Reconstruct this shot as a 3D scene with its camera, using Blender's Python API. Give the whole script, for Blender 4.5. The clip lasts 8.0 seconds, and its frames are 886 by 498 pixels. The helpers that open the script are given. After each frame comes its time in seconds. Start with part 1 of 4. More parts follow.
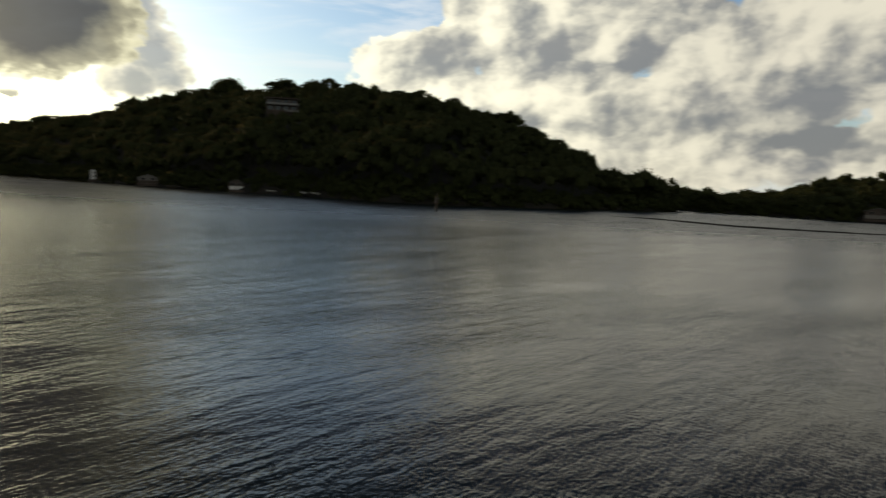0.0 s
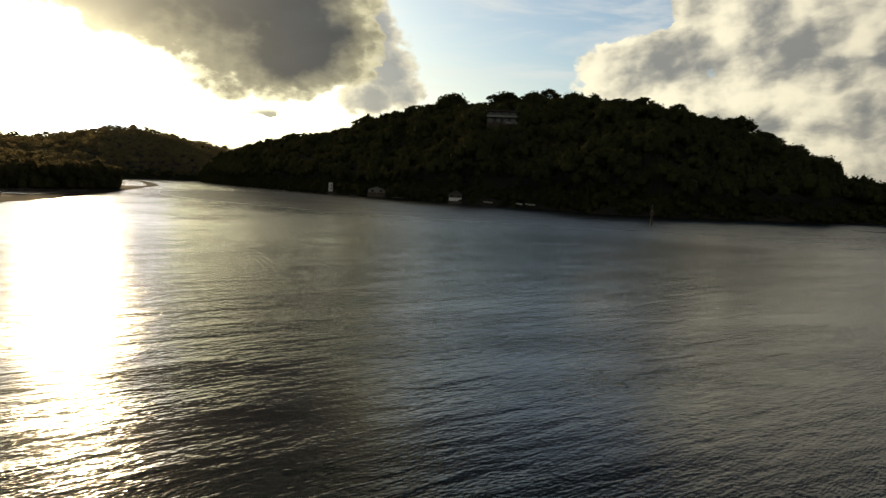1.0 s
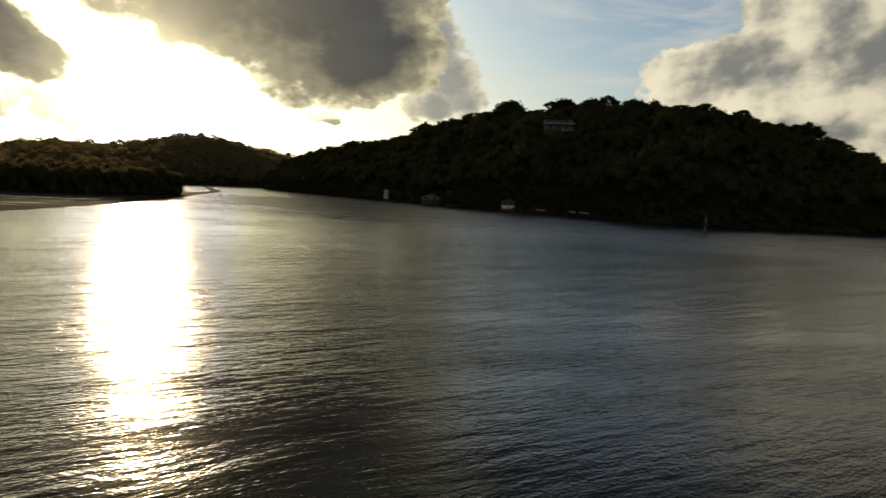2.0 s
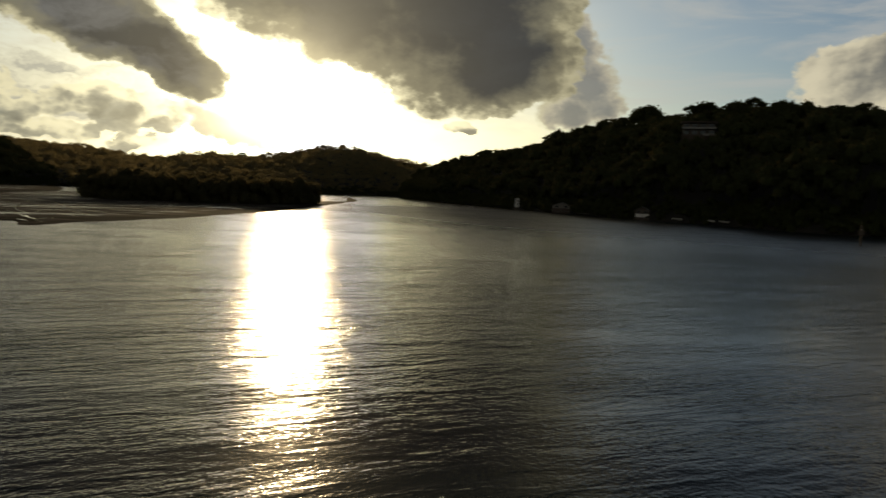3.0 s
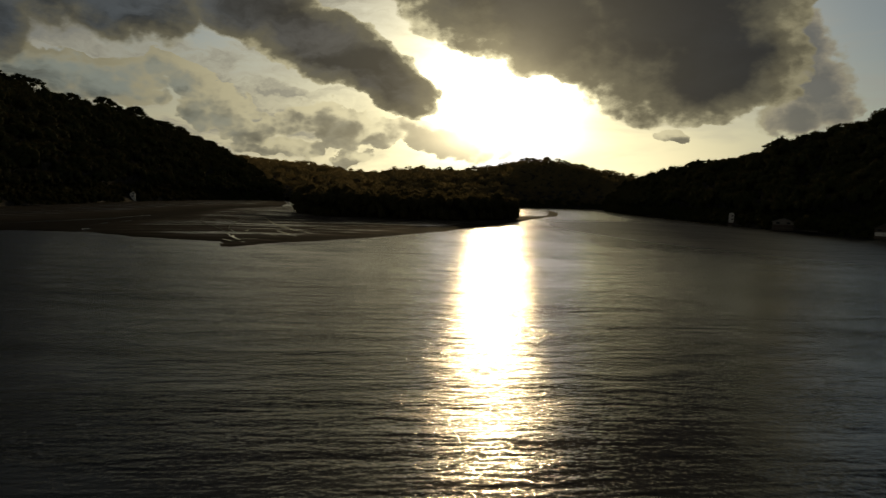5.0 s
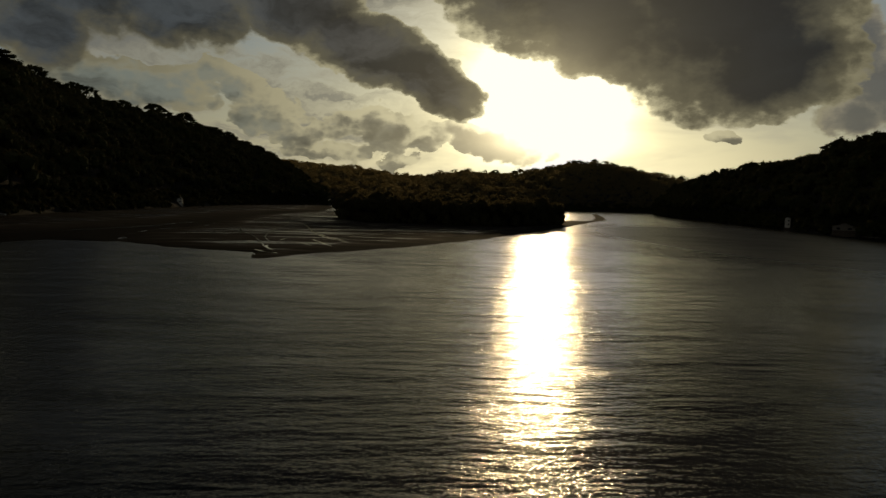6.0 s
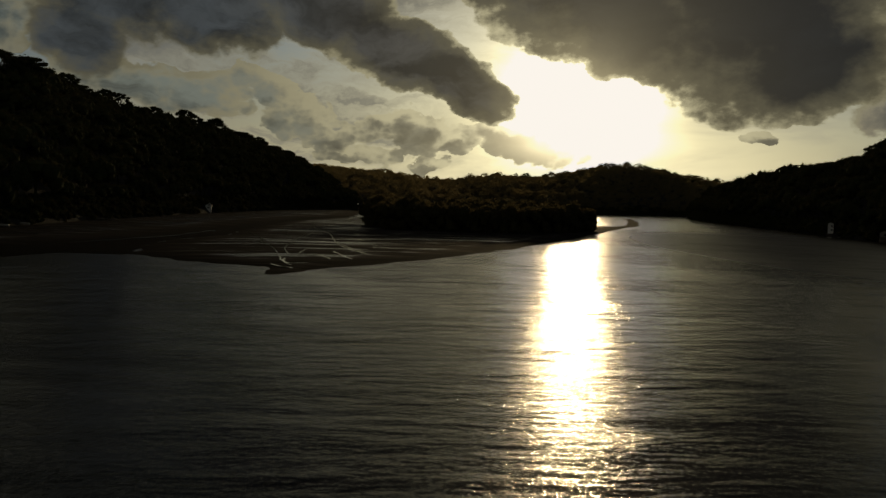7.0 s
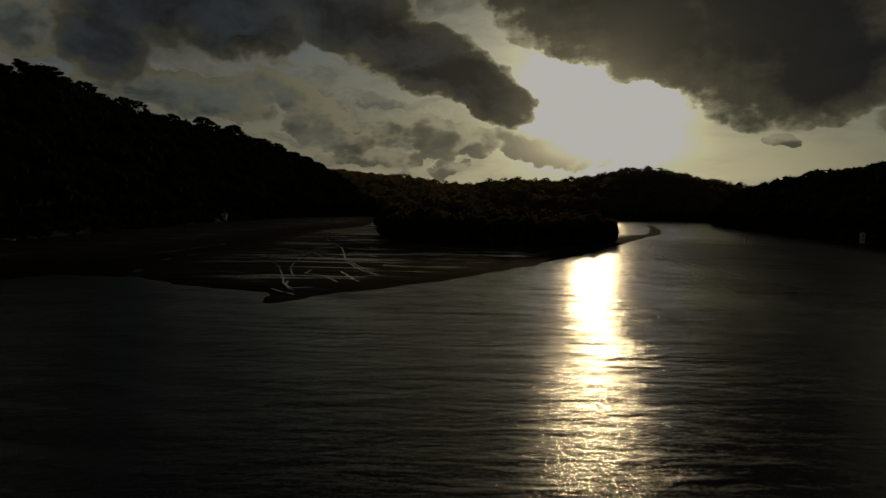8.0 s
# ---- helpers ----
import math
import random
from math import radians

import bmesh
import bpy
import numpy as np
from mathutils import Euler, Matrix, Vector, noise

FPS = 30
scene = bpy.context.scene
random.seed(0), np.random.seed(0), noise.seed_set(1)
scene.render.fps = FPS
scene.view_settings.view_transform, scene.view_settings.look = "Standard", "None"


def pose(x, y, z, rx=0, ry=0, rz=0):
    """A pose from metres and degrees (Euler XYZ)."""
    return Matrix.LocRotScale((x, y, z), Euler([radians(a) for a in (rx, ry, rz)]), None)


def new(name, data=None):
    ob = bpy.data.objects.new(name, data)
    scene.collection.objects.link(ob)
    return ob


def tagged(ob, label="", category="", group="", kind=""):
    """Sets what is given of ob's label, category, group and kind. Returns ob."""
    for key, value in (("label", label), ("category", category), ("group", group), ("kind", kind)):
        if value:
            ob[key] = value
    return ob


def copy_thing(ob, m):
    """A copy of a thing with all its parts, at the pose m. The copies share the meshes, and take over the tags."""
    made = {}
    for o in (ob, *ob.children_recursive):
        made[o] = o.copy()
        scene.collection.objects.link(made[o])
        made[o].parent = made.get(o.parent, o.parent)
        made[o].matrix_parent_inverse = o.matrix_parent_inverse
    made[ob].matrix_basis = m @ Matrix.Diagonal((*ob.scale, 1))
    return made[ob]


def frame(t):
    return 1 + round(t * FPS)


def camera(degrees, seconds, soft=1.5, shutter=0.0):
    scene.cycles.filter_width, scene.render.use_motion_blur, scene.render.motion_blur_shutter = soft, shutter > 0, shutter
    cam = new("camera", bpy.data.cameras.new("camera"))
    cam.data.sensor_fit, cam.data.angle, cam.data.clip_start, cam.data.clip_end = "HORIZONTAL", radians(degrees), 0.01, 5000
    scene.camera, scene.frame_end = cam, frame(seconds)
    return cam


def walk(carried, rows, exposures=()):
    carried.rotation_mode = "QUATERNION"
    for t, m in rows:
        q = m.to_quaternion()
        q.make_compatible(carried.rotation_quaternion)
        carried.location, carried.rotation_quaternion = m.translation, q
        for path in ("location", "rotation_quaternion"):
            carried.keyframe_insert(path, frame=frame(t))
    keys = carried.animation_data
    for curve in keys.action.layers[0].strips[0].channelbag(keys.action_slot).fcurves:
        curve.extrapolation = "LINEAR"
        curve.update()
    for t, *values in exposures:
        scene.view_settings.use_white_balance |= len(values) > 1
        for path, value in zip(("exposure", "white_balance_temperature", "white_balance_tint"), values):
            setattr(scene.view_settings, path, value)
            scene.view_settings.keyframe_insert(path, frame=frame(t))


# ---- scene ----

# ---- camera ----
cam = camera(61.07, 8.0, soft=1.4, shutter=0.5)
PATH = [
    (0.0, pose(0.00, 0.00, 6.22, 85.14, -2.59, 0.06)),
    (0.2, pose(0.21, 0.11, 6.31, 85.13, -2.48, 3.77)),
    (0.5, pose(0.79, 0.45, 6.56, 85.11, -2.44, 11.23)),
    (0.7, pose(1.29, 0.76, 6.75, 85.18, -2.32, 14.67)),
    (1.0, pose(2.09, 1.34, 7.00, 85.14, -2.24, 16.83)),
    (1.2, pose(2.61, 1.80, 7.06, 85.19, -2.20, 17.10)),
    (2.3, pose(5.29, 4.76, 7.14, 85.59, -2.43, 24.36)),
    (2.5, pose(5.57, 5.35, 7.13, 85.62, -2.27, 26.47)),
    (3.0, pose(5.80, 6.92, 7.14, 85.76, -2.17, 31.76)),
    (3.5, pose(5.62, 8.70, 7.32, 85.88, -2.15, 36.81)),
    (4.0, pose(5.10, 10.64, 7.73, 85.98, -2.05, 41.88)),
    (4.5, pose(4.26, 12.57, 8.26, 86.06, -1.96, 45.30)),
    (4.7, pose(3.79, 13.35, 8.46, 86.08, -1.93, 46.07)),
    (5.8, pose(0.47, 18.39, 9.61, 86.18, -1.76, 50.31)),
    (6.0, pose(-0.29, 19.37, 9.82, 86.21, -1.72, 50.80)),
    (6.5, pose(-2.54, 21.96, 10.36, 86.31, -1.57, 52.16)),
    (7.0, pose(-5.11, 24.65, 11.18, 86.38, -1.50, 53.16)),
    (7.5, pose(-7.89, 27.48, 12.38, 86.49, -1.39, 53.93)),
    (8.0, pose(-10.76, 30.35, 13.84, 86.62, -1.35, 54.65)),
]
EXPOSURES = [
    (0.0, 0.66, 7100, 10), (0.6, 0.55, 7450, 10), (1.2, 0.40, 7600, 10), (2.5, -0.12, 7800, 10), (4.0, -0.78, 7800, 10), (5.0, -1.13, 8000, 10),
    (6.5, -1.57, 8000, 9), (7.1, -1.62, 8000, 9), (7.5, -1.84, 7900, 9), (8.0, -2.70, 7700, 9),
]
walk(cam, PATH, EXPOSURES)

# ---- sun and sky ----
SUN_AZ, SUN_EL = 43.3, 7.0      # degrees west of north, degrees up
SUN_DIR = Vector((-math.sin(radians(SUN_AZ)) * math.cos(radians(SUN_EL)),
                  math.cos(radians(SUN_AZ)) * math.cos(radians(SUN_EL)), math.sin(radians(SUN_EL))))
sun_data = bpy.data.lights.new("sun", "SUN")
sun_data.energy, sun_data.angle, sun_data.color = 1.25, radians(2.5), (1.0, 0.80, 0.50)
sun = new("sun", sun_data)
sun.rotation_mode = "QUATERNION"
sun.rotation_quaternion = SUN_DIR.to_track_quat("Z", "Y")


class Graph:
    """Short calls that add and join shader nodes."""

    def __init__(self, tree):
        self.tree = tree
        tree.nodes.clear()

    def add(self, kind, **values):
        return self.tree.nodes.new(kind)

    def put(self, socket, value):
        if isinstance(value, bpy.types.NodeSocket):
            self.tree.links.new(value, socket)
        else:
            socket.default_value = value

    def math(self, op, a, b=0.0, c=0.0, clamp=False):
        n = self.tree.nodes.new("ShaderNodeMath")
        n.operation, n.use_clamp = op, clamp
        for i, v in enumerate((a, b, c)):
            self.put(n.inputs[i], v)
        return n.outputs[0]

    def vec(self, op, a, b=(0, 0, 0)):
        n = self.tree.nodes.new("ShaderNodeVectorMath")
        n.operation = op
        self.put(n.inputs[0], a)
        self.put(n.inputs[1], b)
        return n.outputs["Value"] if op in ("DOT_PRODUCT", "LENGTH") else n.outputs["Vector"]

    def ramp(self, v, lo, hi, a=0.0, b=1.0, smooth=True):
        n = self.tree.nodes.new("ShaderNodeMapRange")
        n.interpolation_type = "SMOOTHSTEP" if smooth else "LINEAR"
        for i, x in enumerate((v, lo, hi, a, b)):
            self.put(n.inputs[i], x)
        return n.outputs[0]

    def mix(self, f, a, b, blend="MIX"):
        n = self.tree.nodes.new("ShaderNodeMix")
        n.data_type, n.blend_type = "RGBA", blend
        self.put(n.inputs[0], f)
        self.put(n.inputs[6], a if isinstance(a, bpy.types.NodeSocket) else (*a, 1))
        self.put(n.inputs[7], b if isinstance(b, bpy.types.NodeSocket) else (*b, 1))
        return n.outputs[2]

    def noise(self, v, scale, detail=4.0, rough=0.55, warp=0.0):
        n = self.tree.nodes.new("ShaderNodeTexNoise")
        self.put(n.inputs["Vector"], v)
        for k, x in (("Scale", scale), ("Detail", detail), ("Roughness", rough), ("Distortion", warp)):
            n.inputs[k].default_value = x
        return n

    def mapping(self, v, loc=(0, 0, 0), rot=(0, 0, 0), scale=(1, 1, 1), kind="POINT"):
        n = self.tree.nodes.new("ShaderNodeMapping")
        n.vector_type = kind
        self.put(n.inputs["Vector"], v)
        n.inputs["Location"].default_value = loc
        n.inputs["Rotation"].default_value = rot
        n.inputs["Scale"].default_value = scale
        return n.outputs[0]


# Cloud banks: degrees right of north, degrees up, half width, half height, tilt.
DARK_CLOUDS = [
    (-31.3, 16.0, 9.4, 9.8, 0), (-28.2, 10.2, 6.2, 4.3, 0), (-43.0, 18.2, 10.4, 7.4, -4), (-40.2, 13.4, 7.4, 4.2, -24), (-35.0, 22.0, 17.0, 8.0, 0),
    (-62.5, 14.2, 6.8, 3.4, -18), (-57.2, 11.2, 6.2, 2.8, -22), (-52.0, 8.8, 5.0, 2.2, -26), (-67.0, 15.6, 6.5, 3.6, -6),
    (-78.6, 10.6, 3.2, 3.2, 0), (-76.2, 13.8, 6.4, 3.6, 0), (-70.2, 13.2, 5.6, 3.3, -4), (-70.0, 20.0, 26.0, 6.0, 4),
]
SMALL_CLOUDS = [
    (-83.5, 11.5, 3.0, 3.0, 0), (-75.5, 7.6, 5.4, 1.9, -4), (-70.6, 7.4, 3.8, 1.7, 4), (-66.5, 8.2, 2.4, 1.2, -20), (-63.6, 6.0, 3.6, 1.6, -14), (-61.2, 4.6, 2.6, 1.2, 0), (-59.4, 3.2, 3.0, 0.8, 0),
    (-55.2, 5.0, 4.2, 1.6, -6), (-56.4, 5.9, 1.7, 1.1, 0), (-52.4, 4.2, 2.2, 0.9, 0), (-47.2, 4.4, 4.8, 1.3, -8), (-54.0, 2.8, 1.6, 0.5, 0),
    (-30.8, 5.1, 1.3, 0.45, -8),
]
FRAGMENTS = [(-22.5, 11.4, 1.9, 2.4, 14), (-21.8, 8.8, 2.8, 2.9, 16), (-20.4, 7.0, 2.2, 1.5, 0), (-22.9, 6.4, 3.0, 1.4, 0)]
LIGHT_CLOUDS = [
    (-2.6, 8.2, 5.0, 3.0, 0), (6.4, 14.0, 7.0, 4.6, 0), (0.6, 11.0, 2.6, 1.7, 0), (5.5, 6.5, 5.5, 5.5, 0), (9.6, 9.6, 7.0, 6.0, 0), (1.0, 6.4, 5.0, 2.6, 0),
    (12.5, 13.0, 9.0, 6.5, -4), (11.1, 4.5, 8.9, 3.3, 0), (15.0, 6.0, 9.0, 3.4, 6), (23.0, 8.0, 12.0, 3.6, 8), (27.0, 11.0, 10.0, 3.6, 8),
    (23.0, 3.0, 17.0, 2.6, 0), (40.0, 6.0, 14.0, 5.0, 0), (26.0, 15.5, 9.0, 2.4, 0),
]
SHADED_SIDES = [
    (-1.2, 9.0, 4.2, 1.9, -8), (7.0, 11.6, 2.6, 3.4, 24), (9.2, 8.8, 2.6, 1.7, -30), (14.6, 10.2, 2.2, 1.2, 0), (4.0, 5.2, 4.0, 1.2, -8), (12.0, 5.6, 5.4, 1.5, 2),
    (18.0, 6.0, 6.5, 1.7, 8), (25.0, 7.5, 7.0, 1.8, 13), (31.0, 8.8, 6.0, 2.0, 8), (25.5, 4.0, 5.0, 1.0, 0), (17.5, 12.0, 3.4, 2.0, 14), (38.0, 6.0, 8.0, 3.0, 0),
]

world = bpy.data.worlds.new("evening_sky")
scene.world = world
world.use_nodes = True
g = Graph(world.node_tree)
direction = g.add("ShaderNodeTexCoord").outputs["Generated"]
split = g.add("ShaderNodeSeparateXYZ")
g.put(split.inputs[0], direction)
dx, dy, dz = split.outputs
deg = 180 / math.pi
azim = g.math("MULTIPLY", g.math("ARCTAN2", dx, dy), deg)      # degrees right of north
elev = g.math("MULTIPLY", g.math("ARCSINE", dz), deg)
comb = g.add("ShaderNodeCombineXYZ")
g.put(comb.inputs[0], azim)
g.put(comb.inputs[1], elev)
flat = comb.outputs[0]


def sized(v, k):
    n = g.vec("SCALE", v)
    g.put(n.node.inputs["Scale"], k)
    return n


def scaled_colour(colour, k):
    return sized(colour, k)


def drift(scale, detail, amount):
    """A wandering offset, in degrees, that breaks up smooth outlines."""
    return sized(g.vec("SUBTRACT", g.noise(stretch, scale, detail, 0.55).outputs["Color"], (0.5, 0.5, 0.5)), amount)


stretch = g.mapping(flat, scale=(0.85, 1.2, 1))
bent = g.vec("ADD", flat, g.vec("ADD", drift(0.20, 2, 2.8), drift(0.75, 5, 1.5)))
towards = g.add("ShaderNodeCombineXYZ")                      # the way to the sun across the sky
g.put(towards.inputs[0], g.ramp(azim, -47, -39, 1.0, -1.0))
towards.inputs[1].default_value = 0.75
towards = towards.outputs[0]
puff = g.noise(stretch, 0.34, 6, 0.54, 0.25).outputs[0]
puff_lit = g.noise(g.vec("ADD", stretch, sized(towards, 0.7)), 0.34, 6, 0.54, 0.25).outputs[0]
crisp = g.math("SUBTRACT", g.noise(stretch, 0.8, 7, 0.6, 0.2).outputs[0], 0.5)
curled = g.vec("ADD", g.mapping(flat, scale=(0.95, 1.25, 1)), drift(0.5, 4, 1.1))


def heaps(at):
    """Rounded cumulus heads, large ones with smaller ones upon them: their height, and how far they turn from the sun."""
    total, turned = 0.0, 0.0
    for scale, weight, lit in ((0.16, 0.50, 1.2), (0.36, 0.32, 0.8), (0.9, 0.18, 0.30)):
        heights = []
        for shift in (0.0, 0.16 / scale):
            cell = g.add("ShaderNodeTexVoronoi")
            cell.feature, cell.voronoi_dimensions = "SMOOTH_F1", "2D"
            cell.inputs["Scale"].default_value = scale
            cell.inputs["Smoothness"].default_value = 0.22
            g.put(cell.inputs["Vector"], g.vec("ADD", at, sized(towards, shift)))
            heights.append(g.math("SUBTRACT", 1.0, cell.outputs["Distance"]))
        total = g.math("ADD", total, g.math("MULTIPLY", heights[0], weight))
        turned = g.math("ADD", turned, g.math("MULTIPLY", g.math("SUBTRACT", heights[1], heights[0]), lit))
    return total, turned


billow, heap_relief = heaps(curled)
tight, tight_relief = heaps(sized(curled, 1.9))
wisp = g.noise(g.mapping(flat, rot=(0, 0, -0.4), scale=(0.25, 1.3, 1)), 0.25, 5, 0.6, 0.6).outputs[0]


def banks(rows, grow=1.1, at=bent):
    total = 0.0
    for a, e, ra, re, tilt in rows:
        p = g.mapping(at, (a, e, 0), (0, 0, radians(tilt)), (ra * grow, re * grow, 3.5), "TEXTURE")
        ball = g.add("ShaderNodeTexGradient")
        ball.gradient_type = "SPHERICAL"
        g.put(ball.inputs[0], p)
        total = g.math("MAXIMUM", total, ball.outputs[1])
    return total


sky = g.add("ShaderNodeTexSky")
sky.sky_type, sky.sun_disc = "NISHITA", False
sky.sun_elevation, sky.sun_rotation = radians(SUN_EL + 8), radians(-SUN_AZ)
sky.air_density, sky.dust_density, sky.ozone_density = 1.0, 0.6, 1.5
grey = g.add("ShaderNodeRGBToBW")
g.put(grey.inputs[0], sky.outputs[0])
hazy = sized((1.0, 1.0, 0.77), grey.outputs[0])              # low down the air is pale with haze
clear = sized(g.mix(g.math("MULTIPLY", g.ramp(elev, 12.0, 2.0, 0.0, 0.85), g.ramp(azim, -14, -34, 0.30, 1.0)), g.mix(1.0, sky.outputs[0], (0.80, 0.97, 1.17), "MULTIPLY"), hazy), 0.070)
near = g.math("ARCCOSINE", g.math("MINIMUM", g.vec("DOT_PRODUCT", direction, tuple(SUN_DIR)), 0.999999))
near = g.math("MULTIPLY", near, deg)                          # degrees from the sun
low_air = g.ramp(elev, 2.4, 4.6, 0.22, 1.0)                    # thick air dims the glare low down
glow = g.math("MULTIPLY", g.math("EXPONENT", g.math("MULTIPLY", g.math("POWER", g.math("DIVIDE", near, 4.2), 2), -1)), g.math("MULTIPLY", low_air, 12.0))
halo = g.math("MULTIPLY", g.math("EXPONENT", g.math("DIVIDE", near, -6.5)), 2.1)
veil = g.math("MULTIPLY", g.math("EXPONENT", g.math("DIVIDE", near, -14.0)), 0.42)
sunlit = scaled_colour((1.0, 0.95, 0.55), g.math("ADD", g.math("ADD", glow, halo), veil))
high = g.mix(g.math("MULTIPLY", g.ramp(wisp, 0.42, 0.66), 0.55), clear, (0.50, 0.55, 0.61))
open_sky = g.vec("ADD", high, sunlit)
streak = g.noise(g.mapping(bent, rot=(0, 0, 0.12), scale=(0.45, 1.5, 1)), 0.30, 6, 0.6, 0.4).outputs[0]
western = g.math("MULTIPLY", g.ramp(azim, -30, -46), g.ramp(elev, 1.0, 3.5))
thin_tone = g.mix(g.ramp(streak, 0.40, 0.68), (0.84, 0.84, 0.68), (0.37, 0.40, 0.40))
open_sky = g.mix(g.math("MULTIPLY", g.math("MULTIPLY", g.ramp(streak, 0.36, 0.62), western), g.ramp(near, 6, 16, 0.2, 0.85)), open_sky, thin_tone)

rim = g.math("ADD", g.math("MULTIPLY", g.math("EXPONENT", g.math("DIVIDE", near, -8.0)), 2.2), 0.62)
rim_light = scaled_colour((0.95, 0.95, 0.70), g.math("MULTIPLY", rim, g.math("MULTIPLY", g.ramp(azim, -60, -76, 1.0, 0.5), g.ramp(azim, -34, -25, 1.0, 0.72))))
soak = g.math("MULTIPLY", g.math("EXPONENT", g.math("DIVIDE", near, -7.0)), 0.22)   # light that soaks through near the sun
relief = g.math("SUBTRACT", puff_lit, puff)
lumps = g.math("SUBTRACT", billow, 0.56)
knobs = g.math("SUBTRACT", tight, 0.56)
soft = g.math("SUBTRACT", g.noise(stretch, 0.16, 3, 0.5).outputs[0], 0.5)


mottle = g.noise(g.mapping(bent, rot=(0, 0, 0.35), scale=(0.75, 1.5, 1)), 0.22, 6, 0.58, 0.5).outputs[0]      # thick and thin places within a cloud


def blend(*terms):
    """A weighted sum of values."""
    total = 0.0
    for value, weight in terms:
        total = g.math("ADD", total, g.math("MULTIPLY", value, weight))
    return total


def cloud(rows, edge, lump, knob, mask_to, thin, thick, thin_tone, core_tone, sunny=0.0, rim_gain=1.0):
    """A bank of backlit cloud: how much it covers, and its light, from bright thin margins to a dull thick heart."""
    bank = banks(rows)
    field = g.math("ADD", bank, g.math("MULTIPLY", blend((crisp, edge), (lumps, lump), (knobs, knob)), g.ramp(bank, 0.0, 0.06)))
    covers = g.ramp(field, 0.03, mask_to)
    depth = blend((field, 1.0), (soft, 0.22), (crisp, 0.16))
    if sunny:       # the side towards the sun is bright, the side away dull
        depth = g.math("SUBTRACT", depth, g.math("MULTIPLY", g.math("SUBTRACT", bank, banks(rows, at=g.vec("ADD", bent, sized(towards, 0.6)))), sunny))
    core_tone = scaled_colour(core_tone, g.math("MULTIPLY", g.ramp(azim, -43, -30, 1.0, 0.45), g.ramp(azim, -57, -47, 1.75, 1.2)))
    core_tone = scaled_colour(core_tone, g.ramp(mottle, 0.34, 0.66, g.ramp(azim, -38, -50, 1.1, 1.6), g.ramp(azim, -38, -50, 0.9, 0.5)))
    core_tone = g.mix(g.math("MULTIPLY", g.ramp(azim, -56, -72), 0.6), core_tone, g.mix(1.0, core_tone, (0.62, 0.86, 1.15), "MULTIPLY"))
    core_tone = g.mix(g.ramp(azim, -38, -28), core_tone, g.mix(1.0, core_tone, (0.86, 0.97, 1.22), "MULTIPLY"))
    rolls = g.math("MULTIPLY", g.ramp(azim, -46, -36, 1.0, 0.55), 0.25 + knob * 0.65)
    heart = g.mix(g.ramp(blend((depth, 1.0), (heap_relief, 0.14), (tight_relief, knob * 0.30), (relief, rolls)), thin + 0.05, thick + 0.35), thin_tone, core_tone)
    lit = g.mix(g.ramp(blend((depth, 1.0), (heap_relief, 0.10), (tight_relief, knob * 0.40), (relief, g.math("MULTIPLY", rolls, 0.6))), 0.02, thick), scaled_colour(rim_light, rim_gain), heart)
    return covers, g.vec("ADD", lit, scaled_colour((1.0, 0.84, 0.52), soak))


dark_mask, dark_tone = cloud(DARK_CLOUDS, 0.20, 0.18, 0.20, g.ramp(azim, -58, -70, 0.10, 0.26), 0.03, 0.22, (0.245, 0.245, 0.185), (0.060, 0.065, 0.070))
small_mask, small_tone = cloud(SMALL_CLOUDS, 0.35, 0.6, 1.3, 0.20, 0.04, 0.55, (0.56, 0.57, 0.45), (0.17, 0.18, 0.155), sunny=0.9, rim_gain=1.2)
frag_mask, frag_tone = cloud(FRAGMENTS, 0.9, 0.5, 0.6, 0.34, 0.05, 0.55, (0.56, 0.54, 0.45), (0.36, 0.35, 0.31), sunny=0.5)

mottle_east = g.math("SUBTRACT", g.noise(g.mapping(bent, rot=(0, 0, -0.5), scale=(0.55, 1.3, 1)), 0.20, 5, 0.55, 0.6).outputs[0], 0.5)
light_bank = banks(LIGHT_CLOUDS)
light_field = g.math("ADD", light_bank, g.math("MULTIPLY", blend((crisp, 0.5), (lumps, 0.7), (knobs, 0.3)), g.ramp(light_bank, 0.0, 0.1)))
light_mask = g.ramp(light_field, 0.03, 0.20)
shaded = blend((banks(SHADED_SIDES, 1.55, g.vec("ADD", bent, drift(0.30, 3, 3.2))), 0.85), (heap_relief, 0.7), (tight_relief, 0.45), (relief, 0.9), (soft, 0.8), (mottle_east, 2.2))
light_tone = g.mix(g.ramp(shaded, -0.35, 0.95), g.mix(g.ramp(azim, -4, 24), (0.76, 0.75, 0.62), (0.50, 0.49, 0.42)), g.mix(g.ramp(azim, -4, 24), (0.185, 0.198, 0.205), (0.13, 0.14, 0.152)))
# An unseen dark cloud deck, added overhead and behind to darken water and hills.
rift = g.math("MULTIPLY", g.ramp(azim, -22, -8), g.ramp(azim, 36, 14))          # open blue sky stands higher to the north
above = g.math("SUBTRACT", elev, g.math("MULTIPLY", rift, 3.5))
deck = g.math("MULTIPLY", g.ramp(g.noise(direction, 2.6, 6, 0.55, 0.3).outputs[0], 0.27, 0.46), g.ramp(above, 14.0, 22))
deck = g.math("MAXIMUM", deck, g.ramp(above, 13.6, 18))
behind = g.ramp(g.math("ABSOLUTE", g.math("ADD", azim, 15.0)), 78, 110)
deck = g.math("MAXIMUM", deck, g.math("MULTIPLY", behind, g.ramp(elev, 1.0, 8.0, 0.0, 0.8)))
deck_tone = g.mix(g.noise(direction, 5.0, 5).outputs[0], (0.010, 0.018, 0.032), (0.028, 0.044, 0.070))
